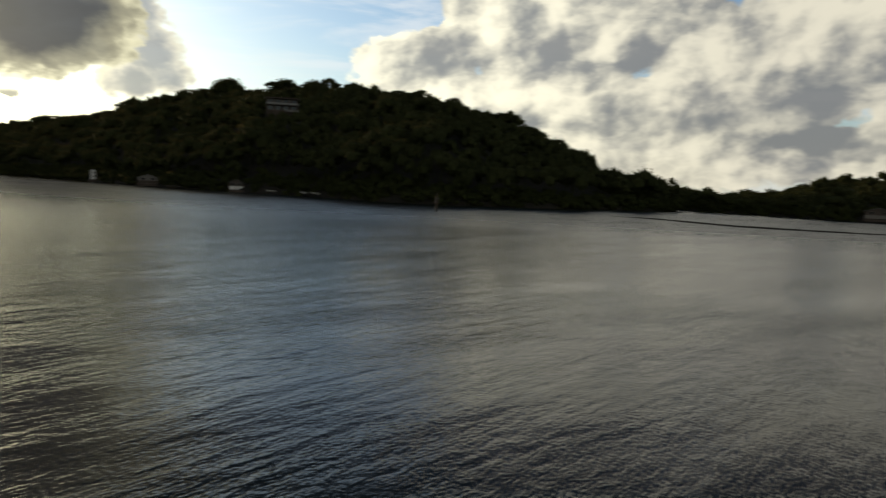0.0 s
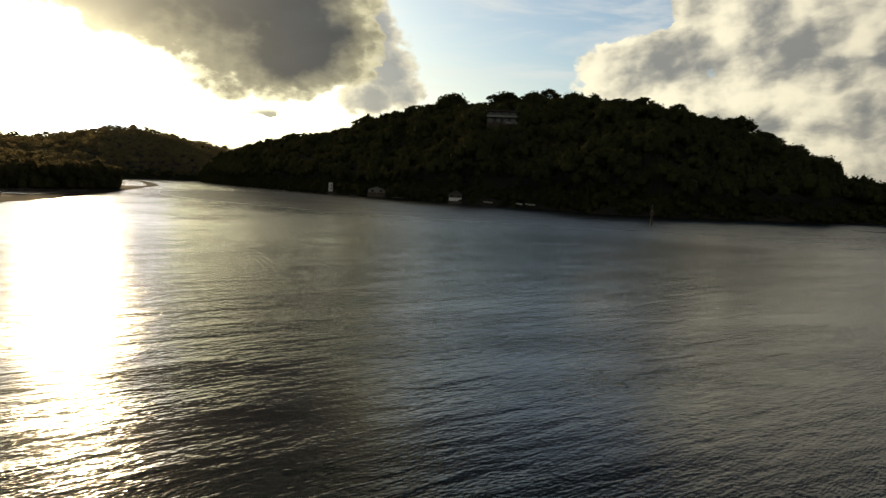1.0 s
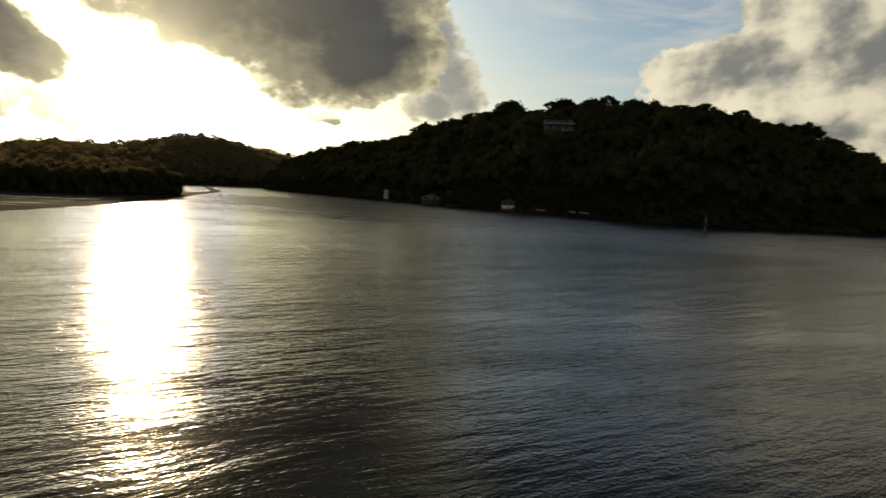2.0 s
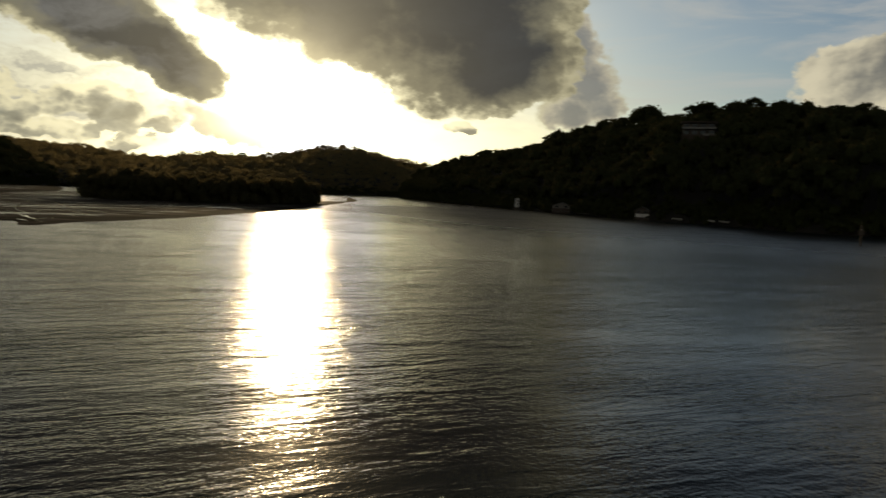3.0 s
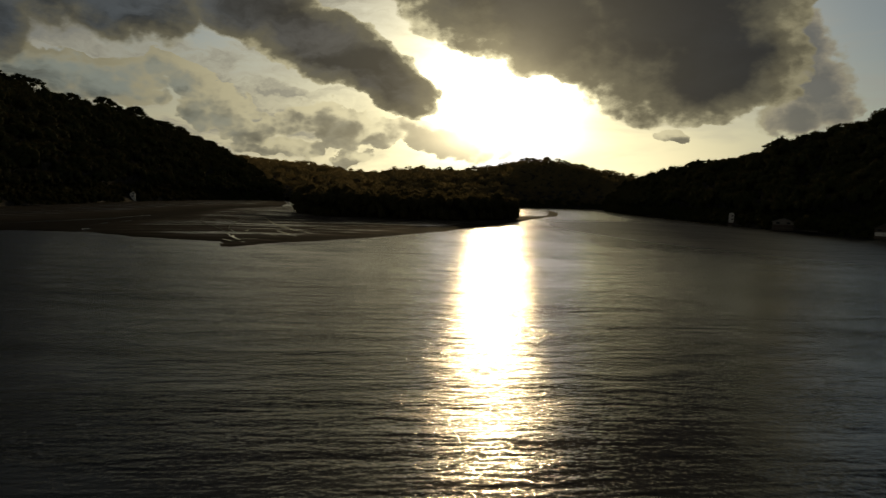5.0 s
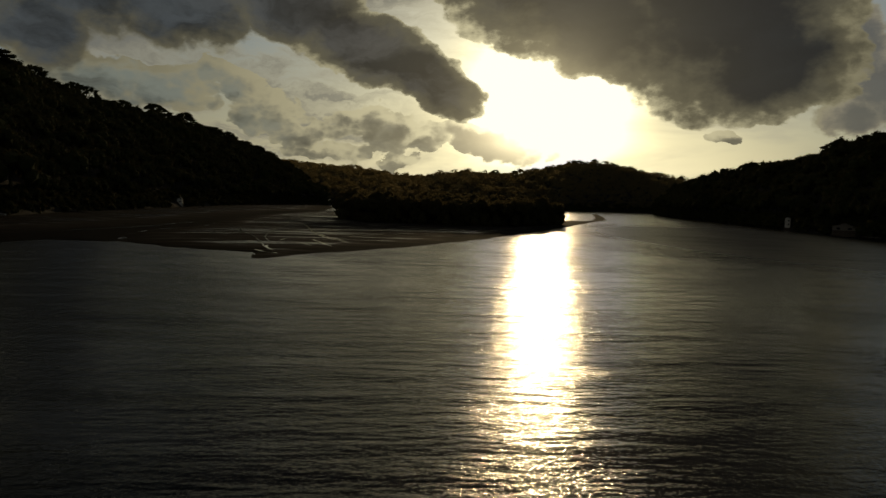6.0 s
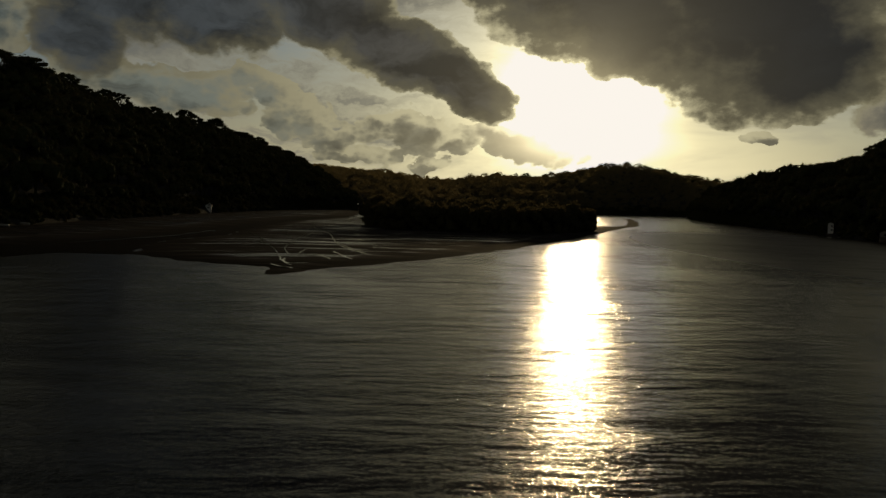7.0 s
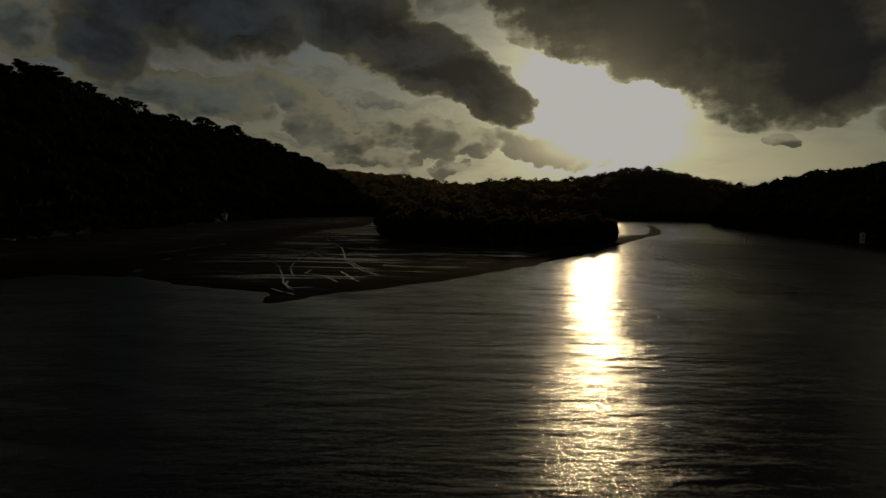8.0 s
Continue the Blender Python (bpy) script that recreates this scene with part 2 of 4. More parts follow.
unseen_fill = g.mix(g.noise(direction, 4.0, 5).outputs[0], (0.05, 0.06, 0.075), (0.22, 0.20, 0.17))        # unseen sky opposite the sun, brightened to light the pale walls
deck_tone = g.mix(g.math("MULTIPLY", behind, g.ramp(elev, 60, 35)), deck_tone, unseen_fill)

seen = g.mix(g.math("MULTIPLY", light_mask, 0.94), open_sky, light_tone)
seen = g.mix(g.math("MULTIPLY", small_mask, 0.88), seen, small_tone)
seen = g.mix(g.math("MULTIPLY", frag_mask, 0.85), seen, frag_tone)
seen = g.mix(g.math("MULTIPLY", deck, 0.95), seen, deck_tone)
seen = g.mix(g.math("MULTIPLY", dark_mask, 0.97), seen, dark_tone)
burn = scaled_colour((1.0, 0.92, 0.70), g.math("MULTIPLY", g.math("ADD", glow, halo), g.ramp(dark_mask, 0.0, 1.0, 0.35, 0.03)))
seen = g.vec("MINIMUM", g.vec("ADD", seen, burn), (2.70, 2.82, 3.08))         # the sun burning through thin cloud, an even glare
back = g.add("ShaderNodeBackground")
g.put(back.inputs[0], seen)
back.inputs[1].default_value = 1.0
out = g.add("ShaderNodeOutputWorld")
g.put(out.inputs[0], back.outputs[0])


# ---- materials ----
def material(name, roughness=0.7, metallic=0.0, ior=1.45):
    """A new material with its graph, its principled shader and object coordinates."""
    m = bpy.data.materials.new(name)
    m.use_nodes = True
    k = Graph(m.node_tree)
    p = k.add("ShaderNodeBsdfPrincipled")
    p.inputs["Roughness"].default_value = roughness
    p.inputs["Metallic"].default_value = metallic
    p.inputs["IOR"].default_value = ior
    o = k.add("ShaderNodeOutputMaterial")
    k.put(o.inputs[0], p.outputs[0])
    return m, k, p, k.add("ShaderNodeTexCoord").outputs["Object"], o


def bump(k, p, height, distance, strength=1.0):
    n = k.add("ShaderNodeBump")
    n.inputs["Strength"].default_value = strength
    n.inputs["Distance"].default_value = distance
    k.put(n.inputs["Height"], height)
    k.put(p.inputs["Normal"], n.outputs[0])
    return n


HEAVE, SWELL, CHOP, FINE = 0.34, 0.112, 0.056, 0.031     # wave heights in metres
WAVE_WAY = (0.55, -0.835, 0.0)               # the way the waves run


def make_water():
    m, k, p, co, _ = material("estuary_water", 0.16, 0.0, 1.333)
    silt = k.noise(co, 0.02, 4).outputs[0]
    k.put(p.inputs["Base Color"], k.mix(silt, (0.003, 0.005, 0.005), (0.008, 0.009, 0.006)))
    lanes = k.ramp(k.noise(k.mapping(co, rot=(0, 0, 0.7), scale=(0.012, 0.035, 0.03)), 1.0, 5, 0.6, 0.6).outputs[0], 0.34, 0.66, 0.45, 1.2)
    lee = k.add("ShaderNodeTexGradient")        # the sheltered channel between the flats lies calm
    lee.gradient_type = "SPHERICAL"
    k.put(lee.inputs[0], k.mapping(co, (-235, 92, 0), (0, 0, radians(142)), (120, 34, 50), "TEXTURE"))
    lanes = k.math("MULTIPLY", lanes, k.ramp(lee.outputs[1], 0.0, 0.9, 1.0, 0.3))

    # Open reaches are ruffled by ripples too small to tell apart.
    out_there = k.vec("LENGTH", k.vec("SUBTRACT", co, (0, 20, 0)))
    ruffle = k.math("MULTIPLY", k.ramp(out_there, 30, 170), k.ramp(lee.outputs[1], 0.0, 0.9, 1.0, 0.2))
    lanes = k.math("MULTIPLY", lanes, k.ramp(out_there, 30, 220, 1.0, 0.9))

    def breeze(x, y, turn, long, wide):
        """A stretch of water under a breeze: 1 in its middle, 0 at its edge."""
        ball = k.add("ShaderNodeTexGradient")
        ball.gradient_type = "SPHERICAL"
        k.put(ball.inputs[0], k.mapping(co, (x, y, 0), (0, 0, radians(turn)), (long, wide, 90), "TEXTURE"))
        return ball.outputs[1]

    gust = breeze(-10, 230, 156.5, 270, 115)        # along the headland
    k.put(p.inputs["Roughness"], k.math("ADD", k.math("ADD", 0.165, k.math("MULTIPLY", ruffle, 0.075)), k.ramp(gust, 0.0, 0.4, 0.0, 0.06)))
    paws = k.noise(k.mapping(co, rot=(0, 0, radians(42)), scale=(22, 5, 5), kind="TEXTURE"), 1.0, 3, 0.55, 0.3).outputs[0]
    lanes = k.math("MULTIPLY", lanes, k.ramp(paws, 0.3, 0.7, 0.55, 1.4))
    lanes = k.math("MULTIPLY", lanes, k.ramp(gust, 0.0, 0.4, 1.0, 1.9))

    far_off = k.ramp(out_there, 45, 160, 1.0, 0.6)     # far ripples melt into the sheen

    heaved = k.ramp(out_there, 35, 140, 0.7 * HEAVE, 1.6 * HEAVE)     # the open reach runs a longer wave

    def height(at):
        along = k.mapping(at, rot=(0, 0, radians(55)), scale=(3.0, 1.0, 1.0), kind="TEXTURE")
        swell = k.math("MULTIPLY", k.noise(along, 0.55, 2, 0.5, 0.3).outputs[0], SWELL)
        chop = k.math("MULTIPLY", k.noise(along, 2.9, 2, 0.5, 0.4).outputs[0], CHOP)
        fine = k.math("MULTIPLY", k.noise(k.mapping(at, rot=(0, 0, radians(62)), scale=(1.8, 1.0, 1.0), kind="TEXTURE"), 9.5, 2, 0.5).outputs[0], FINE)
        heave = k.math("MULTIPLY", k.noise(k.mapping(at, rot=(0, 0, radians(58)), scale=(14.0, 4.6, 4.0), kind="TEXTURE"), 1.0, 3, 0.6, 0.4).outputs[0], heaved)
        return k.math("ADD", k.math("ADD", swell, heave), k.math("MULTIPLY", k.math("ADD", chop, fine), far_off))

    step = 0.04
    h0, hx, hy = height(co), height(k.vec("ADD", co, (step, 0, 0))), height(k.vec("ADD", co, (0, step, 0)))
    tilt = k.add("ShaderNodeCombineXYZ")
    k.put(tilt.inputs[0], k.math("MULTIPLY", k.math("MULTIPLY", k.math("SUBTRACT", h0, hx), 1 / step), lanes))
    k.put(tilt.inputs[1], k.math("MULTIPLY", k.math("MULTIPLY", k.math("SUBTRACT", h0, hy), 1 / step), lanes))
    # The offshore breeze drives the waves: their backs are long and low, their fronts, towards the open reach, steep.
    front = k.vec("DOT_PRODUCT", tilt.outputs[0], WAVE_WAY)
    steepen = k.math("MULTIPLY", k.math("MINIMUM", front, 0.0), k.ramp(out_there, 45, 130, 0.0, -1.7))
    lean = k.add("ShaderNodeVectorMath")
    lean.operation = "SCALE"
    lean.inputs[0].default_value = WAVE_WAY
    k.put(lean.inputs["Scale"], steepen)
    leaning = k.add("ShaderNodeSeparateXYZ")
    k.put(leaning.inputs[0], k.vec("ADD", tilt.outputs[0], lean.outputs["Vector"]))
    up = k.add("ShaderNodeCombineXYZ")
    k.put(up.inputs[0], leaning.outputs[0])
    k.put(up.inputs[1], leaning.outputs[1])
    up.inputs[2].default_value = 1.0
    k.put(p.inputs["Normal"], k.vec("NORMALIZE", up.outputs[0]))
    return m


def make_still_water():
    m, k, p, co, _ = material("still_water", 0.08, 0.0, 1.333)
    p.inputs["Base Color"].default_value = (0.02, 0.018, 0.013, 1)
    bump(k, p, k.noise(co, 2.0, 3).outputs[0], 0.01)
    return m


def make_sand():
    m, k, p, co, _ = material("wet_tidal_sand", 0.85)
    lie = k.mapping(co, rot=(0, 0, radians(-58)))               # along the beach
    broad = k.noise(k.mapping(lie, scale=(0.5, 1, 1)), 0.06, 5, 0.6, 0.8).outputs[0]
    grain = k.noise(co, 3.0, 5, 0.7).outputs[0]
    high = k.add("ShaderNodeSeparateXYZ")
    k.put(high.inputs[0], co)
    streak = k.noise(k.mapping(lie, scale=(0.05, 0.5, 1)), 1.0, 5, 0.62, 0.4).outputs[0]
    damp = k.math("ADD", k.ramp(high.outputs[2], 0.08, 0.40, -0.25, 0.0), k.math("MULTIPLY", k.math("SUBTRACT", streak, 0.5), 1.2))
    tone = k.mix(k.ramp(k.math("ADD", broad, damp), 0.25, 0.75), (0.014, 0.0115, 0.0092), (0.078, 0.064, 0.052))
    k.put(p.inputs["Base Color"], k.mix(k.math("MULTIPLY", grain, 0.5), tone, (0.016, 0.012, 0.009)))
    # Films of water lie in the low streaks.
    film = k.noise(k.mapping(lie, scale=(0.028, 0.20, 1)), 1.0, 5, 0.62, 0.5).outputs[0]
    wet = k.math("MULTIPLY", k.ramp(film, 0.51, 0.59), k.ramp(high.outputs[2], 0.30, 0.46))
    k.put(p.inputs["Roughness"], k.ramp(wet, 0.0, 1.0, 0.85, 0.22))
    k.put(p.inputs["Specular IOR Level"], k.ramp(wet, 0.0, 1.0, 0.02, 0.42))
    ripple = k.noise(k.mapping(co, rot=(0, 0, 0.5), scale=(0.3, 1.6, 1)), 1.4, 3, 0.5, 0.5).outputs[0]
    bump(k, p, k.math("MULTIPLY", k.math("ADD", ripple, k.math("MULTIPLY", grain, 0.3)), k.ramp(wet, 0.0, 1.0, 1.0, 0.25)), 0.06)
    return m


def make_hill_dark():
    m, k, p, co, _ = material("painted_hill_reflection", 0.8)
    a = k.noise(co, 0.25, 6, 0.65).outputs[0]
    # Near-black colour stands in for the dark hill mirrored in calm water.
    k.put(p.inputs["Base Color"], k.mix(k.ramp(a, 0.3, 0.7), (0.006, 0.005, 0.004), (0.014, 0.011, 0.008)))
    p.inputs["Specular IOR Level"].default_value = 0.02
    bump(k, p, k.noise(co, 1.6, 6, 0.7).outputs[0], 0.1)
    return m


def make_soil():
    m, k, p, co, _ = material("leaf_litter_soil", 0.95)
    a = k.noise(co, 0.12, 6, 0.65).outputs[0]
    k.put(p.inputs["Base Color"], k.mix(k.ramp(a, 0.3, 0.7), (0.016, 0.015, 0.009), (0.034, 0.029, 0.019)))
    bump(k, p, k.noise(co, 1.2, 6, 0.7).outputs[0], 0.4)
    return m


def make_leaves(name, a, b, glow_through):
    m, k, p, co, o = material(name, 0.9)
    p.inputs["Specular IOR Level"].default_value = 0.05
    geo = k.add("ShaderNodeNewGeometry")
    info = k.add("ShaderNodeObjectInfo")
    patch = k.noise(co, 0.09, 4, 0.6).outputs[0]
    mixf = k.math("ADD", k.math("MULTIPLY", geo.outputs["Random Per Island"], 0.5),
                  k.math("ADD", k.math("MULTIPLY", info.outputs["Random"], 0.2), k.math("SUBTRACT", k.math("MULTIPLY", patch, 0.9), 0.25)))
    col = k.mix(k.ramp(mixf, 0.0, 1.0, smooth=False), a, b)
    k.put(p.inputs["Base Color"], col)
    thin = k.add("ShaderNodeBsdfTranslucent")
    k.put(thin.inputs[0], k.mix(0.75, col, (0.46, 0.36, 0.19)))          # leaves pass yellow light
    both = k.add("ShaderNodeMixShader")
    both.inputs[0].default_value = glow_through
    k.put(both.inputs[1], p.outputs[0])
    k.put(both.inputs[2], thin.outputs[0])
    k.put(o.inputs[0], both.outputs[0])
    return m


def make_bark():
    m, k, p, co, _ = material("gum_bark", 0.9)
    a = k.noise(k.mapping(co, scale=(1, 1, 0.2)), 2.5, 5, 0.6).outputs[0]
    k.put(p.inputs["Base Color"], k.mix(k.ramp(a, 0.3, 0.7), (0.045, 0.036, 0.028), (0.11, 0.092, 0.075)))
    bump(k, p, a, 0.05)
    return m


def make_paint(name, colour, roughness=0.55, wear=0.25):
    m, k, p, co, _ = material(name, roughness)
    a = k.noise(co, 0.9, 6, 0.65).outputs[0]
    b = k.noise(k.mapping(co, scale=(6, 6, 0.6)), 1.0, 4, 0.6).outputs[0]
    worn = tuple(x * 0.6 for x in colour)
    f = k.math("MULTIPLY", k.ramp(k.math("MULTIPLY", a, b), 0.2, 0.45), wear)
    k.put(p.inputs["Base Color"], k.mix(f, colour, worn))
    bump(k, p, b, 0.004)
    return m


def make_glass():
    m, k, p, co, _ = material("window_glass", 0.05, 0.0, 1.5)
    p.inputs["Base Color"].default_value = (0.012, 0.014, 0.016, 1)
    bump(k, p, k.noise(co, 0.7, 2).outputs[0], 0.004)
    return m


WATER, STILL, SAND, HILL_DARK, SOIL, BARK, GLASS = (make_water(), make_still_water(), make_sand(), make_hill_dark(), make_soil(), make_bark(), make_glass())
GUM = make_leaves("gum_leaves", (0.026, 0.034, 0.013), (0.058, 0.066, 0.026), 0.07)
# Gum leaves again, coloured paler and more translucent to imitate haze glow.
FAR_GUM = make_leaves("haze_pale_gum_leaves", (0.040, 0.042, 0.016), (0.085, 0.080, 0.030), 0.75)
FIG = make_leaves("fig_leaves", (0.026, 0.034, 0.012), (0.050, 0.060, 0.020), 0.1)
MANGROVE = make_leaves("mangrove_leaves", (0.032, 0.036, 0.016), (0.062, 0.060, 0.027), 0.35)
WHITE = make_paint("white_weatherboard", (0.80, 0.79, 0.75))
HULL = make_paint("chalky_boat_paint", (0.48, 0.47, 0.43), 0.6, 0.5)
PALE = make_paint("dull_render", (0.30, 0.30, 0.29), 0.8, 0.5)
GREY = make_paint("weathered_grey_timber", (0.22, 0.205, 0.185), 0.8, 0.5)
TIMBER = make_paint("dark_wet_timber", (0.09, 0.07, 0.055), 0.75, 0.5)
ROOF = make_paint("dull_metal_roof", (0.12, 0.12, 0.125), 0.45, 0.4)


# ---- mesh helpers ----
def mesh_from(name, verts, faces, mat, smooth=False):
    """A mesh from numpy vertices and a list of face arrays, each of one corner count."""
    me = bpy.data.meshes.new(name)
    verts = np.asarray(verts, np.float32)
    faces = [np.asarray(f, np.int32) for f in faces if len(f)]
    corners = np.concatenate([f.ravel() for f in faces])
    counts = np.concatenate([np.full(len(f), f.shape[1], np.int32) for f in faces])
    me.vertices.add(len(verts))
    me.vertices.foreach_set("co", verts.ravel())
    me.loops.add(len(corners))
    me.loops.foreach_set("vertex_index", corners)
    me.polygons.add(len(counts))
    me.polygons.foreach_set("loop_start", np.concatenate([[0], np.cumsum(counts)[:-1]]).astype(np.int32))
    me.polygons.foreach_set("use_smooth", np.full(len(counts), smooth))
    me.update(calc_edges=True)
    me.materials.append(mat)
    return me


def part(name, bm, mat, parent, label=""):
    """Links a bmesh as one mesh object under a thing or a part."""
    me = bpy.data.meshes.new(name)
    bm.to_mesh(me)
    bm.free()
    me.materials.append(mat)
    ob = new(name, me)
    ob.parent = parent
    return tagged(ob, label)


def box(bm, x0, y0, z0, x1, y1, z1, bevel=0.0):
    made = bmesh.ops.create_cube(bm, size=1.0, matrix=Matrix.LocRotScale(
        ((x0 + x1) / 2, (y0 + y1) / 2, (z0 + z1) / 2), None, (x1 - x0, y1 - y0, z1 - z0)))
    if bevel:
        edges = list({e for v in made["verts"] for e in v.link_edges})
        bmesh.ops.bevel(bm, geom=edges, offset=bevel, segments=1, affect="EDGES")
    return bm


def rod(bm, a, b, ra, rb, sides=8):
    a, b = Vector(a), Vector(b)
    d = b - a
    m = Matrix.Translation((a + b) / 2) @ d.to_track_quat("Z", "Y").to_matrix().to_4x4()
    bmesh.ops.create_cone(bm, cap_ends=True, segments=sides, radius1=ra, radius2=rb, depth=d.length, matrix=m)
    return bm


def smooth_line(points, n):
    """n points along a smooth line through the given rows."""
    p = np.asarray(points, float)
    t = np.linspace(0, len(p) - 1, n)
    i = np.clip(t.astype(int), 0, len(p) - 2)
    f = (t - i)[:, None]
    p0, p1, p2, p3 = p[np.maximum(i - 1, 0)], p[i], p[i + 1], p[np.minimum(i + 2, len(p) - 1)]
    return 0.5 * (2 * p1 + (p2 - p0) * f + (2 * p0 - 5 * p1 + 4 * p2 - p3) * f ** 2 + (3 * p1 - p0 - 3 * p2 + p3) * f ** 3)


def rough(x, y, size, seed=0.0):
    """Smooth unevenness between about -1 and 1 at a given size in metres."""
    a, b = np.asarray(x) / size, np.asarray(y) / size
    return (np.sin(a * 1.7 + seed) * np.cos(b * 2.1 - seed) + 0.6 * np.sin(a * 3.1 - b * 2.3 + 2 * seed)
            + 0.4 * np.cos(a * 5.3 + b * 4.7 + seed)) / 2.0


# ---- water ----
def build_water():
    rings = np.concatenate([[0.01], 4 * 1.06 ** np.arange(72), np.array([300, 400, 520, 700, 950, 1300, 1800, 2600, 3600, 4900])])
    around = 120
    ang = np.linspace(0, 2 * math.pi, around, endpoint=False)
    r, a = np.meshgrid(rings, ang, indexing="ij")
    x, y = r * np.sin(a), r * np.cos(a) + 14
    z = np.zeros_like(x)
    n = len(rings)
    i, j = np.meshgrid(np.arange(n - 1), np.arange(around), indexing="ij")
    j2 = (j + 1) % around
    quads = np.stack([i * around + j, (i + 1) * around + j, (i + 1) * around + j2, i * around + j2], -1).reshape(-1, 4)[:, ::-1]
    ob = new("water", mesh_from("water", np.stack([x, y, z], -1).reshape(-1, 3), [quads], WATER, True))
    return tagged(ob, "rippled dark estuary water reflecting the evening sky", "water", kind="structure")


water = build_water()

# ---- land: shore x, y, then ridge x, y, height ----
EAST_HILL = [
    (92, 298, 88, 322, 2), (74, 280, 68, 318, 6), (41, 252, 48, 350, 20.0), (12, 238, 22, 382, 31.5), (-14, 236, -6, 415, 42.5),
    (-44, 262, -48, 450, 49.5), (-76, 280, -92, 470, 52), (-110, 306, -140, 500, 50), (-168, 364, -195, 525, 46), (-238, 440, -262, 570, 38),
    (-340, 540, -340, 640, 34), (-430, 640, -440, 735, 30), (-520, 760, -540, 830, 26),
]
FAR_HILL = [
    (-470, 770, -583, 1392, 30), (-500, 800, -735, 1317, 41), (-540, 800, -813, 1270, 52), (-570, 795, -889, 1217, 68), (-590, 765, -934, 1182, 79), (-605, 725, -973, 1150, 80), (-620, 690, -1019, 1109, 67),
    (-640, 640, -1081, 1048, 55), (-660, 590, -1137, 986, 56), (-672, 560, -1198, 910, 45), (-685, 515, -1257, 824, 56), (-690, 470, -1306, 743, 63), (-690, 440, -1367, 622, 72),
]
WEST_HILL = [
    (-690, 430, -960, 500, 46), (-640, 350, -910, 425, 64), (-560, 270, -820, 350, 67), (-480, 205, -720, 270, 68), (-420, 160, -660, 200, 70),
    (-350, 112, -600, 140, 74), (-300, 80, -500, 92, 70), (-262, 55, -470, 55, 66), (-235, 25, -450, 0, 66), (-220, -30, -440, -60, 64), (-230, -100, -440, -130, 58),
]
NORTH_EAST_HILL = [
    (60, 440, 60, 500, 5), (105, 330, 130, 420, 2.5), (125, 300, 165, 390, 2.5), (131, 288, 180, 380, 8), (138, 275, 190, 370, 12), (158, 255, 220, 360, 13), (190, 250, 260, 350, 14), (250, 240, 340, 330, 12),
]


def land_grid(sections, along, across, back):
    s = smooth_line(sections, along)
    u = np.concatenate([[-0.12, -0.03, 0.0, 0.01], np.linspace(0.03, 1.0, across), 1.0 + np.linspace(0.08, 1, across // 2) * back])
    shore, ridge, top = s[:, None, :2], s[:, None, 2:4], s[:, None, 4]
    xy = shore + (ridge - shore) * u[None, :, None]
    up = np.where(u < 0, u * 12, 1 - (1 - np.clip(u, 0, 1)) ** 1.3)
    down = np.where(u > 1, np.cos(np.clip((u - 1) / back, 0, 1) * math.pi / 2), 1.0)
    bank = np.clip(u / 0.01, 0, 1) * 0.9
    z = np.where(u[None] < 0, up[None], (1.0 * top - 0.9) * up[None] * down[None] + bank[None])
    wild = np.clip(u[None] * 3, 0, 1) * np.clip(top / 40, 0.1, 1)
    z = z + wild * (1.6 * rough(xy[..., 0], xy[..., 1], 24, 1.0) + 0.8 * rough(xy[..., 0], xy[..., 1], 9, 2.0))
    return np.concatenate([xy, z[..., None]], -1), u


def build_land(name, label, sections, along, across, back):
    p, u = land_grid(sections, along, across, back)
    n, m = p.shape[:2]
    i, j = np.meshgrid(np.arange(n - 1), np.arange(m - 1), indexing="ij")
    quads = np.stack([i * m + j, i * m + j + 1, (i + 1) * m + j + 1, (i + 1) * m + j], -1).reshape(-1, 4)
    ob = new(name, mesh_from(name, p.reshape(-1, 3), [quads], SOIL, True))
    tagged(ob, label, "hill", kind="structure")
    return p, u


EAST, EAST_U = build_land("hillside_east", "steep wooded headland falling to the water", EAST_HILL, 120, 40, 0.8)
FAR, FAR_U = build_land("hillside_far", "distant wooded ridge beyond the bend of the estuary", FAR_HILL, 110, 36, 0.5)
WEST, WEST_U = build_land("hillside_west", "tall wooded hill above the tidal flat", WEST_HILL, 120, 40, 0.6)
NORTH, NORTH_U = build_land("hillside_north_east", "low wooded shore across the water", NORTH_EAST_HILL, 60, 20, 0.7)


# ---- tidal flats ----
FLAT = [
    (-107, 70), (-110, 79), (-114, 88), (-120, 105), (-128, 123), (-146, 156), (-175, 205), (-206, 252), (-232, 292), (-256, 328),
    (-270, 352), (-287, 380), (-358, 466), (-440, 560), (-445, 557), (-363, 462), (-293, 376), (-278, 352), (-276, 338), (-310, 336), (-380, 340), (-420, 290), (-400, 240),
    (-330, 176), (-245, 121), (-217, 106), (-192, 82), (-171, 69), (-150, 62), (-132, 66), (-124, 70), (-118, 74),
]
BACK_FLAT = [
    (-178, 46), (-192, 63), (-214, 88), (-255, 120), (-330, 172), (-398, 229), (-436, 274), (-520, 330), (-640, 400), (-720, 420),
    (-680, 300), (-560, 220), (-460, 150), (-380, 90), (-300, 40), (-250, 5), (-225, -20), (-196, 12),
]
# Channel mouth and drain: low sheets coloured as the hill's dark reflection.
DARK_MOUTH = [(-149, 40), (-157, 52), (-149, 60), (-160, 66), (-171, 69), (-192, 81), (-217, 106), (-240, 119), (-255, 121), (-212, 88), (-190, 63), (-179, 45), (-172, 30)]
DRAIN = [(-238, 118), (-297, 161), (-375, 222), (-436, 279), (-448, 268), (-386, 206), (-306, 146), (-246, 106)]
